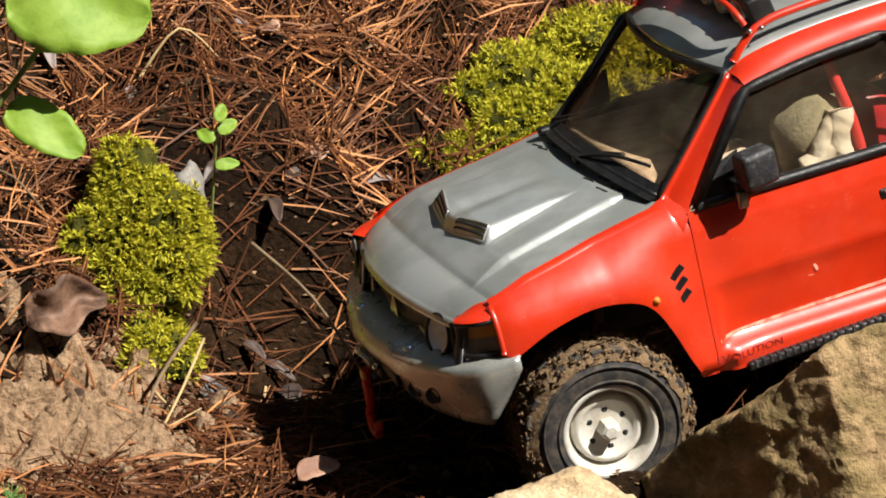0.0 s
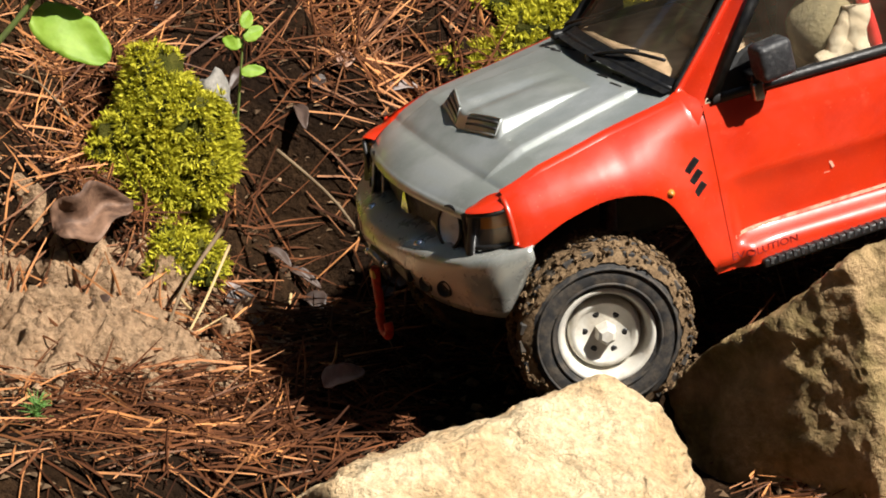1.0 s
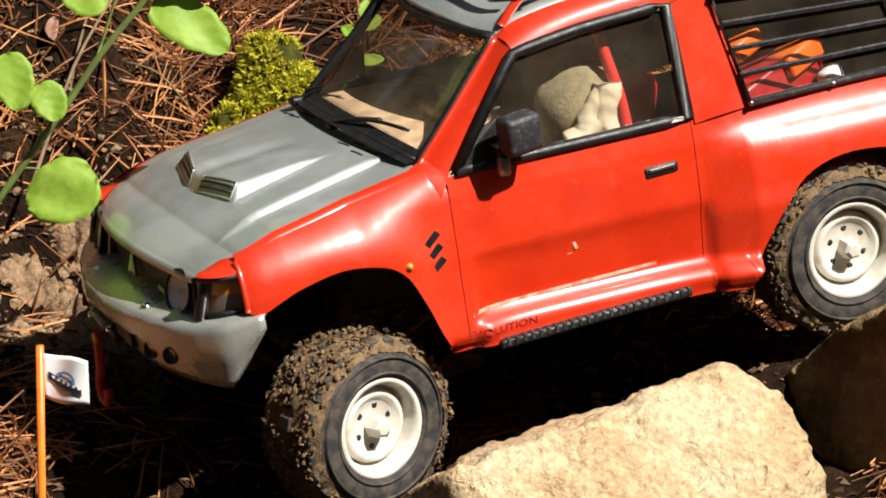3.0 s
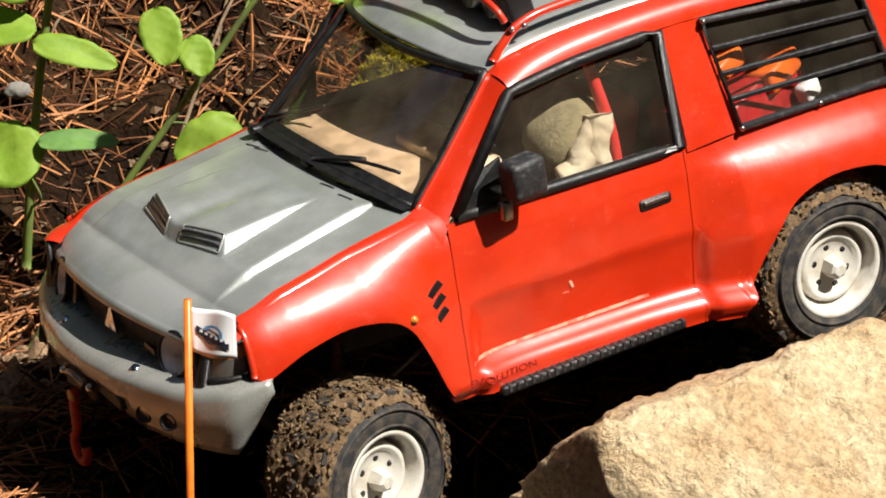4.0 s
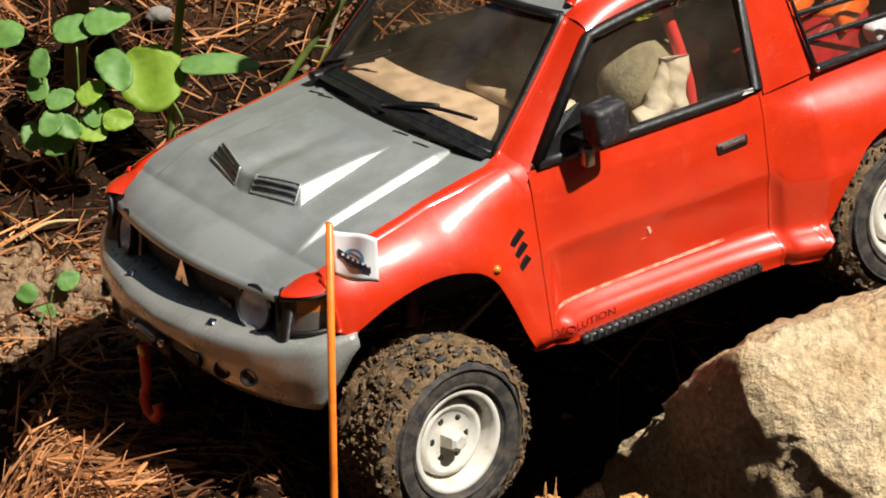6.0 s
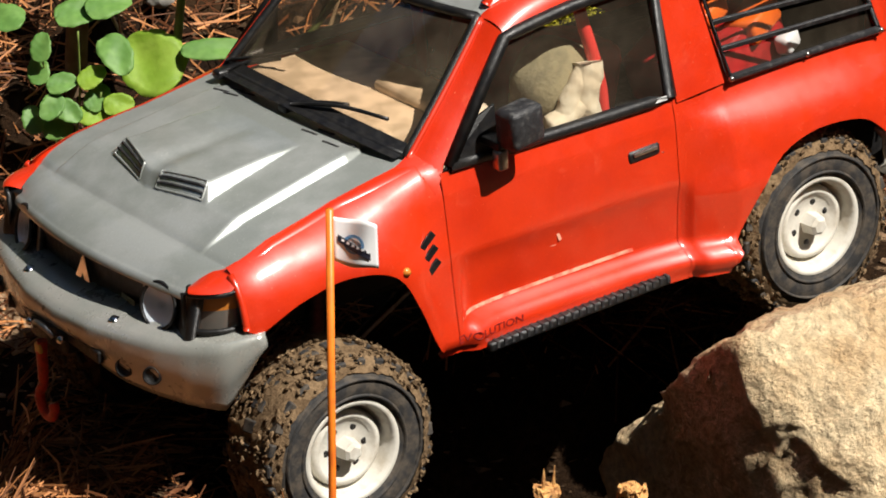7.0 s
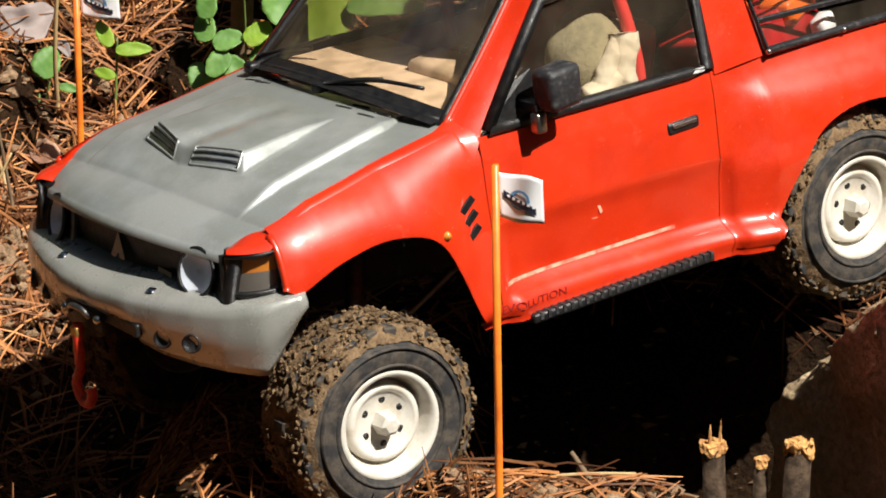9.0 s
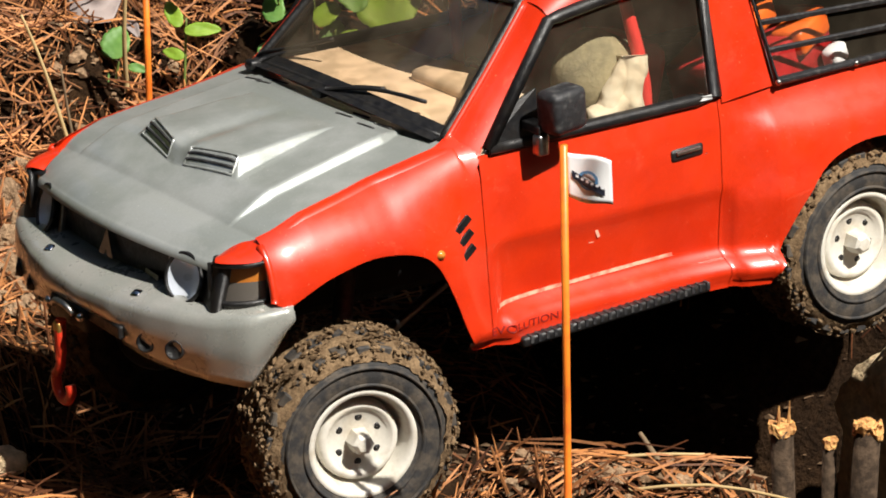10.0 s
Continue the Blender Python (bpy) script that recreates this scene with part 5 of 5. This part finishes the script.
def moss(at, size, count, seed, label, lean):
    """A cushion of moss: a lump under many small shoots."""
    m = tagged(new("moss_cushion"), label, "moss", "moss on the bank")
    rnd = random.Random(seed)
    at = Vector(at)
    bm = bmesh.new()
    bmesh.ops.create_icosphere(bm, subdivisions=4, radius=1.0)
    S = Vector(size)
    spots = []
    for v in bm.verts:
        n = v.co.normalized()
        k = 1 + 0.55 * noise.noise(n * 1.5 + Vector((seed, 0, 0))) + 0.30 * noise.noise(n * 3.6 + Vector((0, seed, 0))) + 0.26 * noise.noise(n * 8)
        v.co = Vector((n.x * S.x, n.y * S.y, n.z * S.z)) * k
        v.co.y += lean * v.co.z
    bm.normal_update()
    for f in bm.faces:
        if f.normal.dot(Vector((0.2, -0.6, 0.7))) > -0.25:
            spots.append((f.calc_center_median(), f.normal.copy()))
    # the lump's dark colour stands for shade between and under the shoots
    part("cushion", bm, MOSSBASE, m, "moss lump darkened for shade between the shoots", True).location = at
    verts, faces = [], []
    for k in range(count):
        c, n = rnd.choice(spots)
        if noise.noise(c * 75 + Vector((seed, 3, 0))) < -0.50:
            continue
        c = at + c + Vector((rnd.uniform(-1, 1), rnd.uniform(-1, 1), rnd.uniform(-1, 1))) * 0.0022
        for j in range(5):
            d = (n + Vector((rnd.uniform(-1, 1), rnd.uniform(-1, 1), rnd.uniform(-0.6, 1.0))) * 0.8).normalized()
            side = d.cross(Vector((rnd.uniform(-1, 1), rnd.uniform(-1, 1), rnd.uniform(-1, 1)))).normalized()
            L, w = rnd.uniform(0.0020, 0.0064), rnd.uniform(0.00035, 0.0008)
            o = len(verts)
            tip = c + d * L + Vector((0, 0, -0.0006))
            mid = c + d * L * 0.5
            up = side.cross(d) * w * 0.6
            verts += [c, mid + side * w + up, mid - side * w + up, tip]
            faces += [(o, o + 1, o + 2), (o + 1, o + 3, o + 2)]
    tagged(part("moss_growth", (verts, faces), MOSS, m, "yellow-green moss shoots"), kind="stuff")


def litter_weight(x, y):
    s = y - toe(x)
    d, _ = track_z(x, y)
    w = 1.0 if s > 0.05 else 0.40
    w *= 0.10 + 1.7 * max(0.0, noise.noise((x * 12, y * 12, 9.0)) + 0.12)
    if -0.24 < x < -0.03 and 0.0 < y < 0.14:
        w *= 0.22
    if d < 0.018 and s < 0:
        w *= 0.15
    w *= 1 - 0.65 * math.exp(-((x - 0.03) / 0.06) ** 2 - ((y - 0.19) / 0.07) ** 2)
    w *= 1 - 0.7 * math.exp(-((x + 0.16) / 0.05) ** 2 - ((y - 0.20) / 0.05) ** 2)
    if -0.36 < x < -0.12 and s > -0.02:
        w *= 0.45
    if x < -0.36:
        w = max(w, 0.75)
    if math.hypot(x + 0.285, y + 0.270) < 0.05:
        w = 0.9
    if y < -0.36:
        w = 0.9 if x < -0.066 else 0.05
    return w


def needle_litter(count, seed, mat, even, label):
    rnd = random.Random(seed)
    verts, faces = [], []
    made = 0
    while made < count:
        x, y = rnd.uniform(-0.56, 0.36), rnd.uniform(-0.50, 0.56)
        if rnd.random() > (even if y > -0.10 and x > -0.12 and not (x < -0.04 and 0.02 < y < 0.13) else 0.1) + litter_weight(x, y) * (1 - even):
            continue
        made += 1
        L = rnd.uniform(0.012, 0.046)
        a = rnd.gauss(0.55, 1.0) if rnd.random() < 0.5 else rnd.uniform(0, math.pi)
        dx, dy = math.cos(a) * L / 2, math.sin(a) * L / 2
        up = abs(rnd.gauss(0, 0.0028))
        p = Vector((x - dx, y - dy, ground_z(x - dx, y - dy) + up + rnd.uniform(0, 0.003)))
        q = Vector((x + dx, y + dy, ground_z(x + dx, y + dy) + up + rnd.uniform(0, 0.003)))
        if abs(p.z - q.z) > 0.030 or max(abs((x + 0.020) / 0.155), abs((y + 0.250) / 0.150)) < 1 or (0.06 < x < 0.21 and -0.17 < y < 0.02):
            continue
        if rnd.random() < 0.06:
            q.z += rnd.uniform(0.004, 0.018)
        m = (p + q) / 2 + Vector((rnd.uniform(-1, 1), rnd.uniform(-1, 1), rnd.uniform(0.1, 1))) * L * 0.06
        r = rnd.uniform(0.00026, 0.00075)
        d = (q - p).normalized()
        s = d.cross(Vector((0, 0, 1))).normalized()
        u = s.cross(d)
        o = len(verts)
        for c, k in ((p, 1.0), (m, 1.1), (q, 0.5)):
            verts += [c + s * r * k, c - s * r * k, c + u * r * 1.3 * k]
        for i in (0, 3):
            for j in range(3):
                j2 = (j + 1) % 3
                faces.append((o + i + j, o + i + j2, o + i + 3 + j2, o + i + 3 + j))
    ob = new("needle_litter", mesh_of("needle_litter", verts, faces, mat, False))
    tagged(ob, label, "pine needles", kind="stuff")


def clods():
    rnd = random.Random(8)
    pieces = []
    spots = [(-0.112, 0.070, 0.095, 0.060, 1100, 0.0034), (-0.40, -0.09, 0.08, 0.05, 420, 0.0030), (-0.32, -0.05, 0.08, 0.05, 420, 0.0030), (-0.125, -0.43, 0.06, 0.018, 260, 0.0032), (0.05, 0.05, 0.10, 0.08, 160, 0.0032), (-0.42, 0.02, 0.05, 0.03, 130, 0.0035)]
    for cx, cy, sx, sy, n, size in spots:
        for k in range(n):
            x, y = rnd.gauss(cx, sx * 0.6), rnd.gauss(cy, sy * 0.6)
            s = size * rnd.uniform(0.25, 1.0) ** 1.5
            bm = bmesh.new()
            bmesh.ops.create_icosphere(bm, subdivisions=1, radius=s)
            z = ground_z(x, y) + (0.009 if size < 0.0031 else 0.0) * math.exp(-((x - cx) / sx) ** 2 - ((y - cy) / sy) ** 2)
            vs = [Vector((x + v.co.x * 1.2, y + v.co.y * 1.1, z + v.co.z * 0.8 + s * 0.25)) + Vector((rnd.uniform(-1, 1), rnd.uniform(-1, 1), rnd.uniform(-1, 1))) * s * 0.28 for v in bm.verts]
            pieces.append((vs, [[v.index for v in f.verts] for f in bm.faces]))
            bm.free()
    ob = new("clay_clods", mesh_of("clay_clods", *joined(*pieces), CLAY, False))
    tagged(ob, "crumbly pale clay clods on the soil", "soil clods", kind="stuff")


def bark_crumbs():
    rnd = random.Random(31)
    verts, faces = [], []
    for k in range(24000):
        x, y = rnd.uniform(-0.54, 0.34), rnd.uniform(-0.48, 0.50)
        z = ground_z(x, y)
        s = rnd.uniform(0.0008, 0.0040) * rnd.random() ** 0.5
        o = len(verts)
        a = rnd.uniform(0, 6.28)
        for q in range(3):
            b = a + 2.1 * q + rnd.uniform(-0.5, 0.5)
            verts.append((x + s * math.cos(b) * 1.3, y + s * math.sin(b), z + rnd.uniform(0, s * 0.8)))
        verts.append((x, y, z + s * rnd.uniform(0.4, 1.0)))
        faces += [(o, o + 1, o + 3), (o + 1, o + 2, o + 3), (o + 2, o, o + 3), (o, o + 2, o + 1)]
    ob = new("bark_crumbs", mesh_of("bark_crumbs", verts, faces, DEBRIS, False))
    tagged(ob, "dark bark crumbs and bits of leaf on the soil", "leaf litter", kind="stuff")


def dead_leaf(name, at, length, width, heading, tilt, mat, label, group="fallen leaves", bend=0.3, fold=0.5, roll=0):
    v, f = blade(length, width, bend, fold, n=15)
    v = [(x, y + 0.10 * width * math.sin(x * 260), z + 0.12 * width * noise.noise((x * 120, y * 120, length * 900))) for x, y, z in v]
    ob = new(name, mesh_of(name, v, f, mat))
    thick(ob, 0.0004)
    ob.matrix_world = leaf_pose(at, heading, tilt, roll)
    tagged(ob, label, "leaf", group)
    return ob


def twig(pts, r, mat, label, name="twig"):
    ob = new(name, mesh_of(name, *tube(curve_points(pts, 4), r, 6, 0.6), mat))
    tagged(ob, label, "twig", "twigs and stalks")


def stone(at, size, seed, mat, label):
    bm = bmesh.new()
    bmesh.ops.create_icosphere(bm, subdivisions=3, radius=1.0)
    for v in bm.verts:
        n = v.co.copy()
        k = 1 + 0.35 * noise.noise(n * 1.3 + Vector((seed, 0, 0))) + 0.12 * noise.noise(n * 4)
        v.co = Vector((n.x * size[0], n.y * size[1], n.z * size[2])) * k
    me = bpy.data.meshes.new("stone")
    bm.to_mesh(me)
    bm.free()
    me.materials.append(mat)
    me.shade_smooth()
    ob = new("stone", me)
    ob.location = at
    tagged(ob, label, "stone", "loose stones")


def stump(base, top, r, label, splinter):
    s = thing("cut_stem", label, "stump", "cut stems")
    a, b = Vector(base), Vector(top)
    part("bark", tube([a, a.lerp(b, 0.5), b], r, 14, 0.95), DARKBARK, s, "dark bark", True)
    d = (b - a).normalized()
    bm = bmesh.new()
    bmesh.ops.create_cone(bm, cap_ends=True, segments=18, radius1=r * 0.98, radius2=r * 1.02, depth=r * 0.9, matrix=Matrix.Translation(b) @ d.to_track_quat("Z", "Y").to_matrix().to_4x4())
    bmesh.ops.triangulate(bm, faces=bm.faces[:])
    bmesh.ops.subdivide_edges(bm, edges=bm.edges[:], cuts=3, use_grid_fill=True)
    for v in bm.verts:
        v.co += Vector(noise.noise_vector(v.co * 260)) * r * 0.40 + Vector(noise.noise_vector(v.co * 900)) * r * 0.22
    part("cut_face", bm, CUTWOOD, s, "fresh orange cut wood")
    for k in range(splinter):
        o = b + Vector((math.cos(k * 2.1) * r * 0.6, math.sin(k * 2.1) * r * 0.6, 0))
        part("splinter", tube([o, o + Vector((0.0003 * k, 0, 0.006)), o + Vector((0.0004, 0.0004, 0.0115 - 0.003 * k))], 0.0010, 5, 0.15), CUTWOOD, s)


def course_flag(base, top, r, cloth_at, w, h, label, heading):
    f = thing("marker_flag", label, "flag", "course flags")
    part("pole", tube([base, Vector(base).lerp(Vector(top), 0.5), top], r, 12, 1.0), FLAG_ORANGE, f, "orange pole", True)
    c, s = math.cos(radians(heading)), math.sin(radians(heading))
    def at(u, v, off=0.0):
        d = w * u
        wave = 0.0022 * math.sin(u * 5.2 + v * 1.2) - off
        return (cloth_at[0] + d * c - wave * s * -1 * 0, cloth_at[1] + d * s + wave, cloth_at[2] - h * v - 0.16 * h * u - 0.05 * h * math.sin(u * 6))
    cloth = part("cloth", sheet([[at(u / 14, v / 10) for u in range(15)] for v in range(11)]), WHITE, f, "white plastic flag with a printed badge", True)
    thick(cloth, 0.0003)
    band = sheet([[at(0.10 + 0.074 * u, 0.36 + 0.030 * u + 0.055 * v, 0.0007) for u in range(11)] for v in range(4)])
    part("print_band", band, NAVY, cloth, "dark printed band", True)
    for k in range(6):
        part("print_bar", sheet([[at(0.18 + 0.115 * k + 0.033 * u, 0.435 + 0.035 * k + 0.028 * v, 0.0010) for u in range(3)] for v in range(3)]), WHITE, cloth)
    ring = sheet([[at(0.46 + rr * math.cos(a), 0.52 + rr * 0.85 * math.sin(a), 0.0005) for a in [q * math.pi / 12 for q in range(25)]] for rr in (0.17, 0.20, 0.24)])
    part("print_ring", ring, SKYBLUE, cloth, "blue printed ring", True)


needle_litter(24000, 21, NEEDLE, 0.0, "dry brown pine needles strewn over the ground")
needle_litter(20000, 43, DARK_NEEDLE, 0.75, "dark brown pine needles matted on the soil")
bark_crumbs()
clods()
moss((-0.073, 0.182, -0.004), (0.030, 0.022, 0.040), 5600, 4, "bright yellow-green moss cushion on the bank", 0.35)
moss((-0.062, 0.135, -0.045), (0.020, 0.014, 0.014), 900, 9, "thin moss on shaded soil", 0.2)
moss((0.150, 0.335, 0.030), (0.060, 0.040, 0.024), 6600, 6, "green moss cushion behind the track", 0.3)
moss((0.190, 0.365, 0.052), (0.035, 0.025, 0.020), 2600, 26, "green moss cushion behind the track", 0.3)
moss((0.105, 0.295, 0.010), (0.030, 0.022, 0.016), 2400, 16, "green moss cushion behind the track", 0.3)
stone((-0.046, 0.222, 0.012), (0.010, 0.010, 0.018), 3, GREYSTONE, "grey-brown stone beside the moss")
stone((-0.309, 0.165, 0.028), (0.012, 0.009, 0.007), 7, GREYSTONE, "pale grey stone on the bank")
stone((-0.285, 0.150, 0.012), (0.007, 0.006, 0.004), 8, GREYSTONE, "pale grey stone on the bank")
stone((-0.392, -0.336, -0.060), (0.008, 0.007, 0.007), 9, ROCK, "white sunlit stone on the ground")
stone((-0.150, -0.420, -0.024), (0.007, 0.006, 0.004), 10, ROCK, "white sunlit stone on the ground")
stone((-0.132, -0.430, -0.020), (0.009, 0.006, 0.005), 12, ROCK, "white sunlit stone on the ground")
stone((-0.345, -0.19, -0.064), (0.012, 0.010, 0.007), 13, GREYSTONE, "grey stone half sunk in shaded soil")
broadleaf_sprout()
tall_plant()
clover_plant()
woody_stem()
small_seedling((-0.034, 0.192, -0.004), [(0.002, 0.000, 0.012, 0.008, 40), (0.000, -0.004, 0.011, 0.008, 150), (0.0, -0.018, 0.013, 0.007, 10), (0.002, 0.006, 0.011, 0.007, 80)], "slender green seedling beside the moss", LEAF, 0.062)
small_seedling((-0.378, 0.030, -0.030), [(0.000, -0.006, 0.018, 0.0075, 5), (-0.002, -0.004, 0.016, 0.008, 120), (0.0, 0.012, 0.014, 0.007, 95), (-0.001, -0.020, 0.012, 0.006, 160)], "slender green seedling with pointed leaves", LEAF, 0.040)
small_seedling((-0.316, -0.066, -0.068), [(-0.006, 0.0, 0.011, 0.010, 190), (0.004, 0.002, 0.012, 0.010, 40), (-0.002, -0.006, 0.011, 0.010, 265)], "low three-leaved clover on bare clay", LEAF_DARK, 0.014)
small_seedling((-0.412, 0.022, -0.026), [(-0.002, 0.002, 0.018, 0.015, 80), (-0.004, -0.006, 0.017, 0.014, 200), (0.006, -0.002, 0.010, 0.005, -10)], "low round-leaved seedling on bare soil", LEAF_DARK, 0.016)
conifer_seedling((-0.126, -0.045, -0.066), 0.014)
dead_leaf("dead_leaf", (-0.126, 0.122, -0.026), 0.044, 0.027, 28, 62, BROWNLEAF, "curled dark brown dead leaf under the moss", bend=0.35, fold=0.9)
dead_leaf("dead_leaf", (0.012, -0.016, -0.056), 0.026, 0.013, 40, 30, DRYLEAF, "tan fallen leaf in the shade")
dead_leaf("dead_leaf", (0.008, 0.345, 0.040), 0.020, 0.013, 150, 30, DRYLEAF, "pale fallen leaf among needles")
dead_leaf("dead_leaf", (0.022, 0.255, 0.022), 0.014, 0.010, 60, 40, DRYLEAF, "small orange-brown fallen leaf")
dead_leaf("dead_leaf", (-0.437, 0.045, 0.004), 0.030, 0.022, 30, 60, GREYLEAF, "grey crumpled dead leaf")
dead_leaf("dead_leaf", (-0.400, -0.010, -0.040), 0.020, 0.014, 150, 30, DRYLEAF, "pale fallen leaf among needles")
dead_leaf("dead_leaf", (-0.175, -0.400, -0.034), 0.030, 0.012, 10, 25, DRYLEAF, "pale fallen leaf beside the flag")
rnd = random.Random(77)
for k in range(34):
    x, y = rnd.uniform(-0.46, 0.22), rnd.uniform(0.05, 0.42)
    if y < toe(x) + 0.01:
        continue
    dead_leaf("dead_leaf", (x, y, ground_z(x, y) + 0.003), rnd.uniform(0.010, 0.022), rnd.uniform(0.006, 0.013), rnd.uniform(0, 360), rnd.uniform(5, 45), GREYLEAF if k % 3 else DRYLEAF, "grey-brown dead leaf among needles" if k % 3 else "red-brown dead leaf among needles")
# damp leaves over the hollow, coloured extra dark to stand for its shade
for k in range(40):
    x, y = rnd.gauss(0.025, 0.05), rnd.gauss(0.19, 0.05)
    dead_leaf("dead_leaf", (x, y, ground_z(x, y) + 0.004), rnd.uniform(0.010, 0.024), rnd.uniform(0.006, 0.014), rnd.uniform(0, 360), rnd.uniform(0, 60), WETLEAF_SHADE, "damp dead leaf on the bank, darkened for shade")
twig([(-0.036, 0.115, -0.030), (-0.046, 0.085, -0.045), (-0.056, 0.060, -0.058), (-0.060, 0.050, -0.062)], 0.0009, STRAW, "pale bent grass stalk")
twig([(-0.040, 0.122, -0.024), (-0.058, 0.090, -0.042), (-0.066, 0.066, -0.056)], 0.0013, TWIG, "brown bent twig on the bank")
twig([(-0.012, 0.180, 0.000), (0.020, 0.150, -0.020), (0.045, 0.120, -0.050)], 0.0011, TWIG, "brown bent twig on the bank")
twig([(-0.405, 0.020, -0.026), (-0.402, 0.010, 0.010), (-0.396, 0.005, 0.055)], 0.0014, STRAW, "tan upright dry stalk")
twig([(-0.425, -0.020, -0.050), (-0.436, -0.022, 0.000), (-0.445, -0.024, 0.030)], 0.0011, STRAW, "tan upright dry stalk")
twig([(-0.418, -0.040, -0.055), (-0.421, -0.042, -0.020), (-0.423, -0.044, 0.010)], 0.0010, TWIG, "thin brown stalk on bare soil")
twig([(-0.430, -0.080, -0.060), (-0.418, -0.078, -0.030), (-0.409, -0.074, -0.012)], 0.0009, STRAW, "pale bent grass stalk")
twig([(-0.200, 0.110, -0.010), (-0.180, 0.180, 0.040), (-0.160, 0.240, 0.065)], 0.0012, TWIG, "brown bent twig on the bank")
twig([(-0.150, -0.435, -0.026), (-0.090, -0.445, -0.014), (-0.040, -0.455, -0.020)], 0.0009, STRAW, "pale bent grass stalk")
twig([(-0.110, -0.418, -0.018), (-0.118, -0.415, -0.006)], 0.0016, TWIG, "short grey broken twig")
twig([(-0.150, -0.430, -0.016), (-0.120, -0.428, -0.010), (-0.092, -0.426, -0.010)], 0.0010, STRAW, "pale bent grass stalk")
for k in range(46):
    x, y = rnd.uniform(-0.52, 0.30), rnd.uniform(-0.02, 0.45)
    if y < toe(x) - 0.06:
        continue
    a, L = rnd.uniform(0, math.pi), rnd.uniform(0.02, 0.06)
    p, q = (x, y), (x + L * math.cos(a), y + L * math.sin(a))
    mid = ((p[0] + q[0]) / 2, (p[1] + q[1]) / 2)
    twig([(*p, ground_z(*p) + 0.003), (*mid, ground_z(*mid) + 0.007), (*q, ground_z(*q) + rnd.uniform(0.002, 0.012))], rnd.uniform(0.0006, 0.0013), STRAW if k % 2 else TWIG, "pale dry stalk among needles" if k % 2 else "brown twig among needles")
stump((-0.058, -0.424, -0.200), (-0.0625, -0.412, -0.0050), 0.0048, "cut stem with a splintered orange top", 3)
stump((-0.040, -0.428, -0.200), (-0.0290, -0.414, -0.0040), 0.0056, "cut stem with a ragged orange top", 0)
stump((-0.047, -0.419, -0.200), (-0.0440, -0.410, -0.0120), 0.0030, "thin broken dark stem", 0)
course_flag((-0.1445, -0.452, -0.075), (-0.1408, -0.450, 0.1285), 0.0015, (-0.1398, -0.4500, 0.1255), 0.0168, 0.0185, "orange course marker pole with small white flag", 2)
course_flag((-0.388, -0.020, -0.072), (-0.383, -0.020, 0.0560), 0.0016, (-0.3815, -0.0200, 0.0540), 0.0190, 0.0160, "orange course marker pole with small white flag", 2)


# ---- what moves ----
def car_at(t):
    """The car's place between the keyed times, straight from row to row."""
    ts = [r[0] for r in CAR_PATH]
    return [float(np.interp(t, ts, [r[k] for r in CAR_PATH])) for k in range(1, 7)]


def motions():
    walk(car, [(t, pose(*p)) for t, *p in CAR_PATH])
    times = [0.2 * k for k in range(51)]
    gone, angle = 0.0, [0.0]
    for a, b in zip(times, times[1:]):
        p, q = car_at(a), car_at(b)
        ahead = Vector((math.cos(radians(p[5])), math.sin(radians(p[5]))))
        gone += max(0.0, Vector((q[0] - p[0], q[1] - p[1])).dot(ahead))
        angle.append(math.degrees(gone / 0.0424))
    for (x, side), wheel in wheels.items():
        rows = []
        for t, a in zip(times, angle):
            if x > 0:
                s = interp(t, [r[0] for r in STEER], [r[1] for r in STEER])
                h = interp(t, [r[0] for r in SPRING], [r[1] for r in SPRING])
                xx = interp(t, [r[0] for r in SPRING], [r[2] for r in SPRING])
                here = pose(xx, 0.0770 * side, h if side > 0 else -0.024)
                rows.append((t, here @ pose(0, 0, 0, 0, 0, s) @ pose(0, 0, 0, 0, a, 0)))
            else:
                rows.append((t, pose(x, 0.0765 * side, 0.0) @ pose(0, 0, 0, 0, a + 17, 0)))
        walk(wheel, rows)


# steering angle to the left, and the sprung height and place of the front wheels
STEER = [(0, -6), (1.0, -12), (1.8, -11), (2.2, -3), (2.5, 5), (3.0, 17), (3.2, 18), (4.4, 13), (5.2, 11), (6.5, 4), (7.5, -6), (8.3, -5), (9.0, -4), (10.0, -13)]
SPRING = [(0, -0.016, 0.130), (1.0, -0.018, 0.137), (1.8, -0.028, 0.131), (2.5, -0.0316, 0.127), (3.2, -0.031, 0.1245), (4.5, -0.029, 0.124), (6.5, -0.032, 0.128), (7.5, -0.032, 0.131), (10.0, -0.0315, 0.133)]
motions()
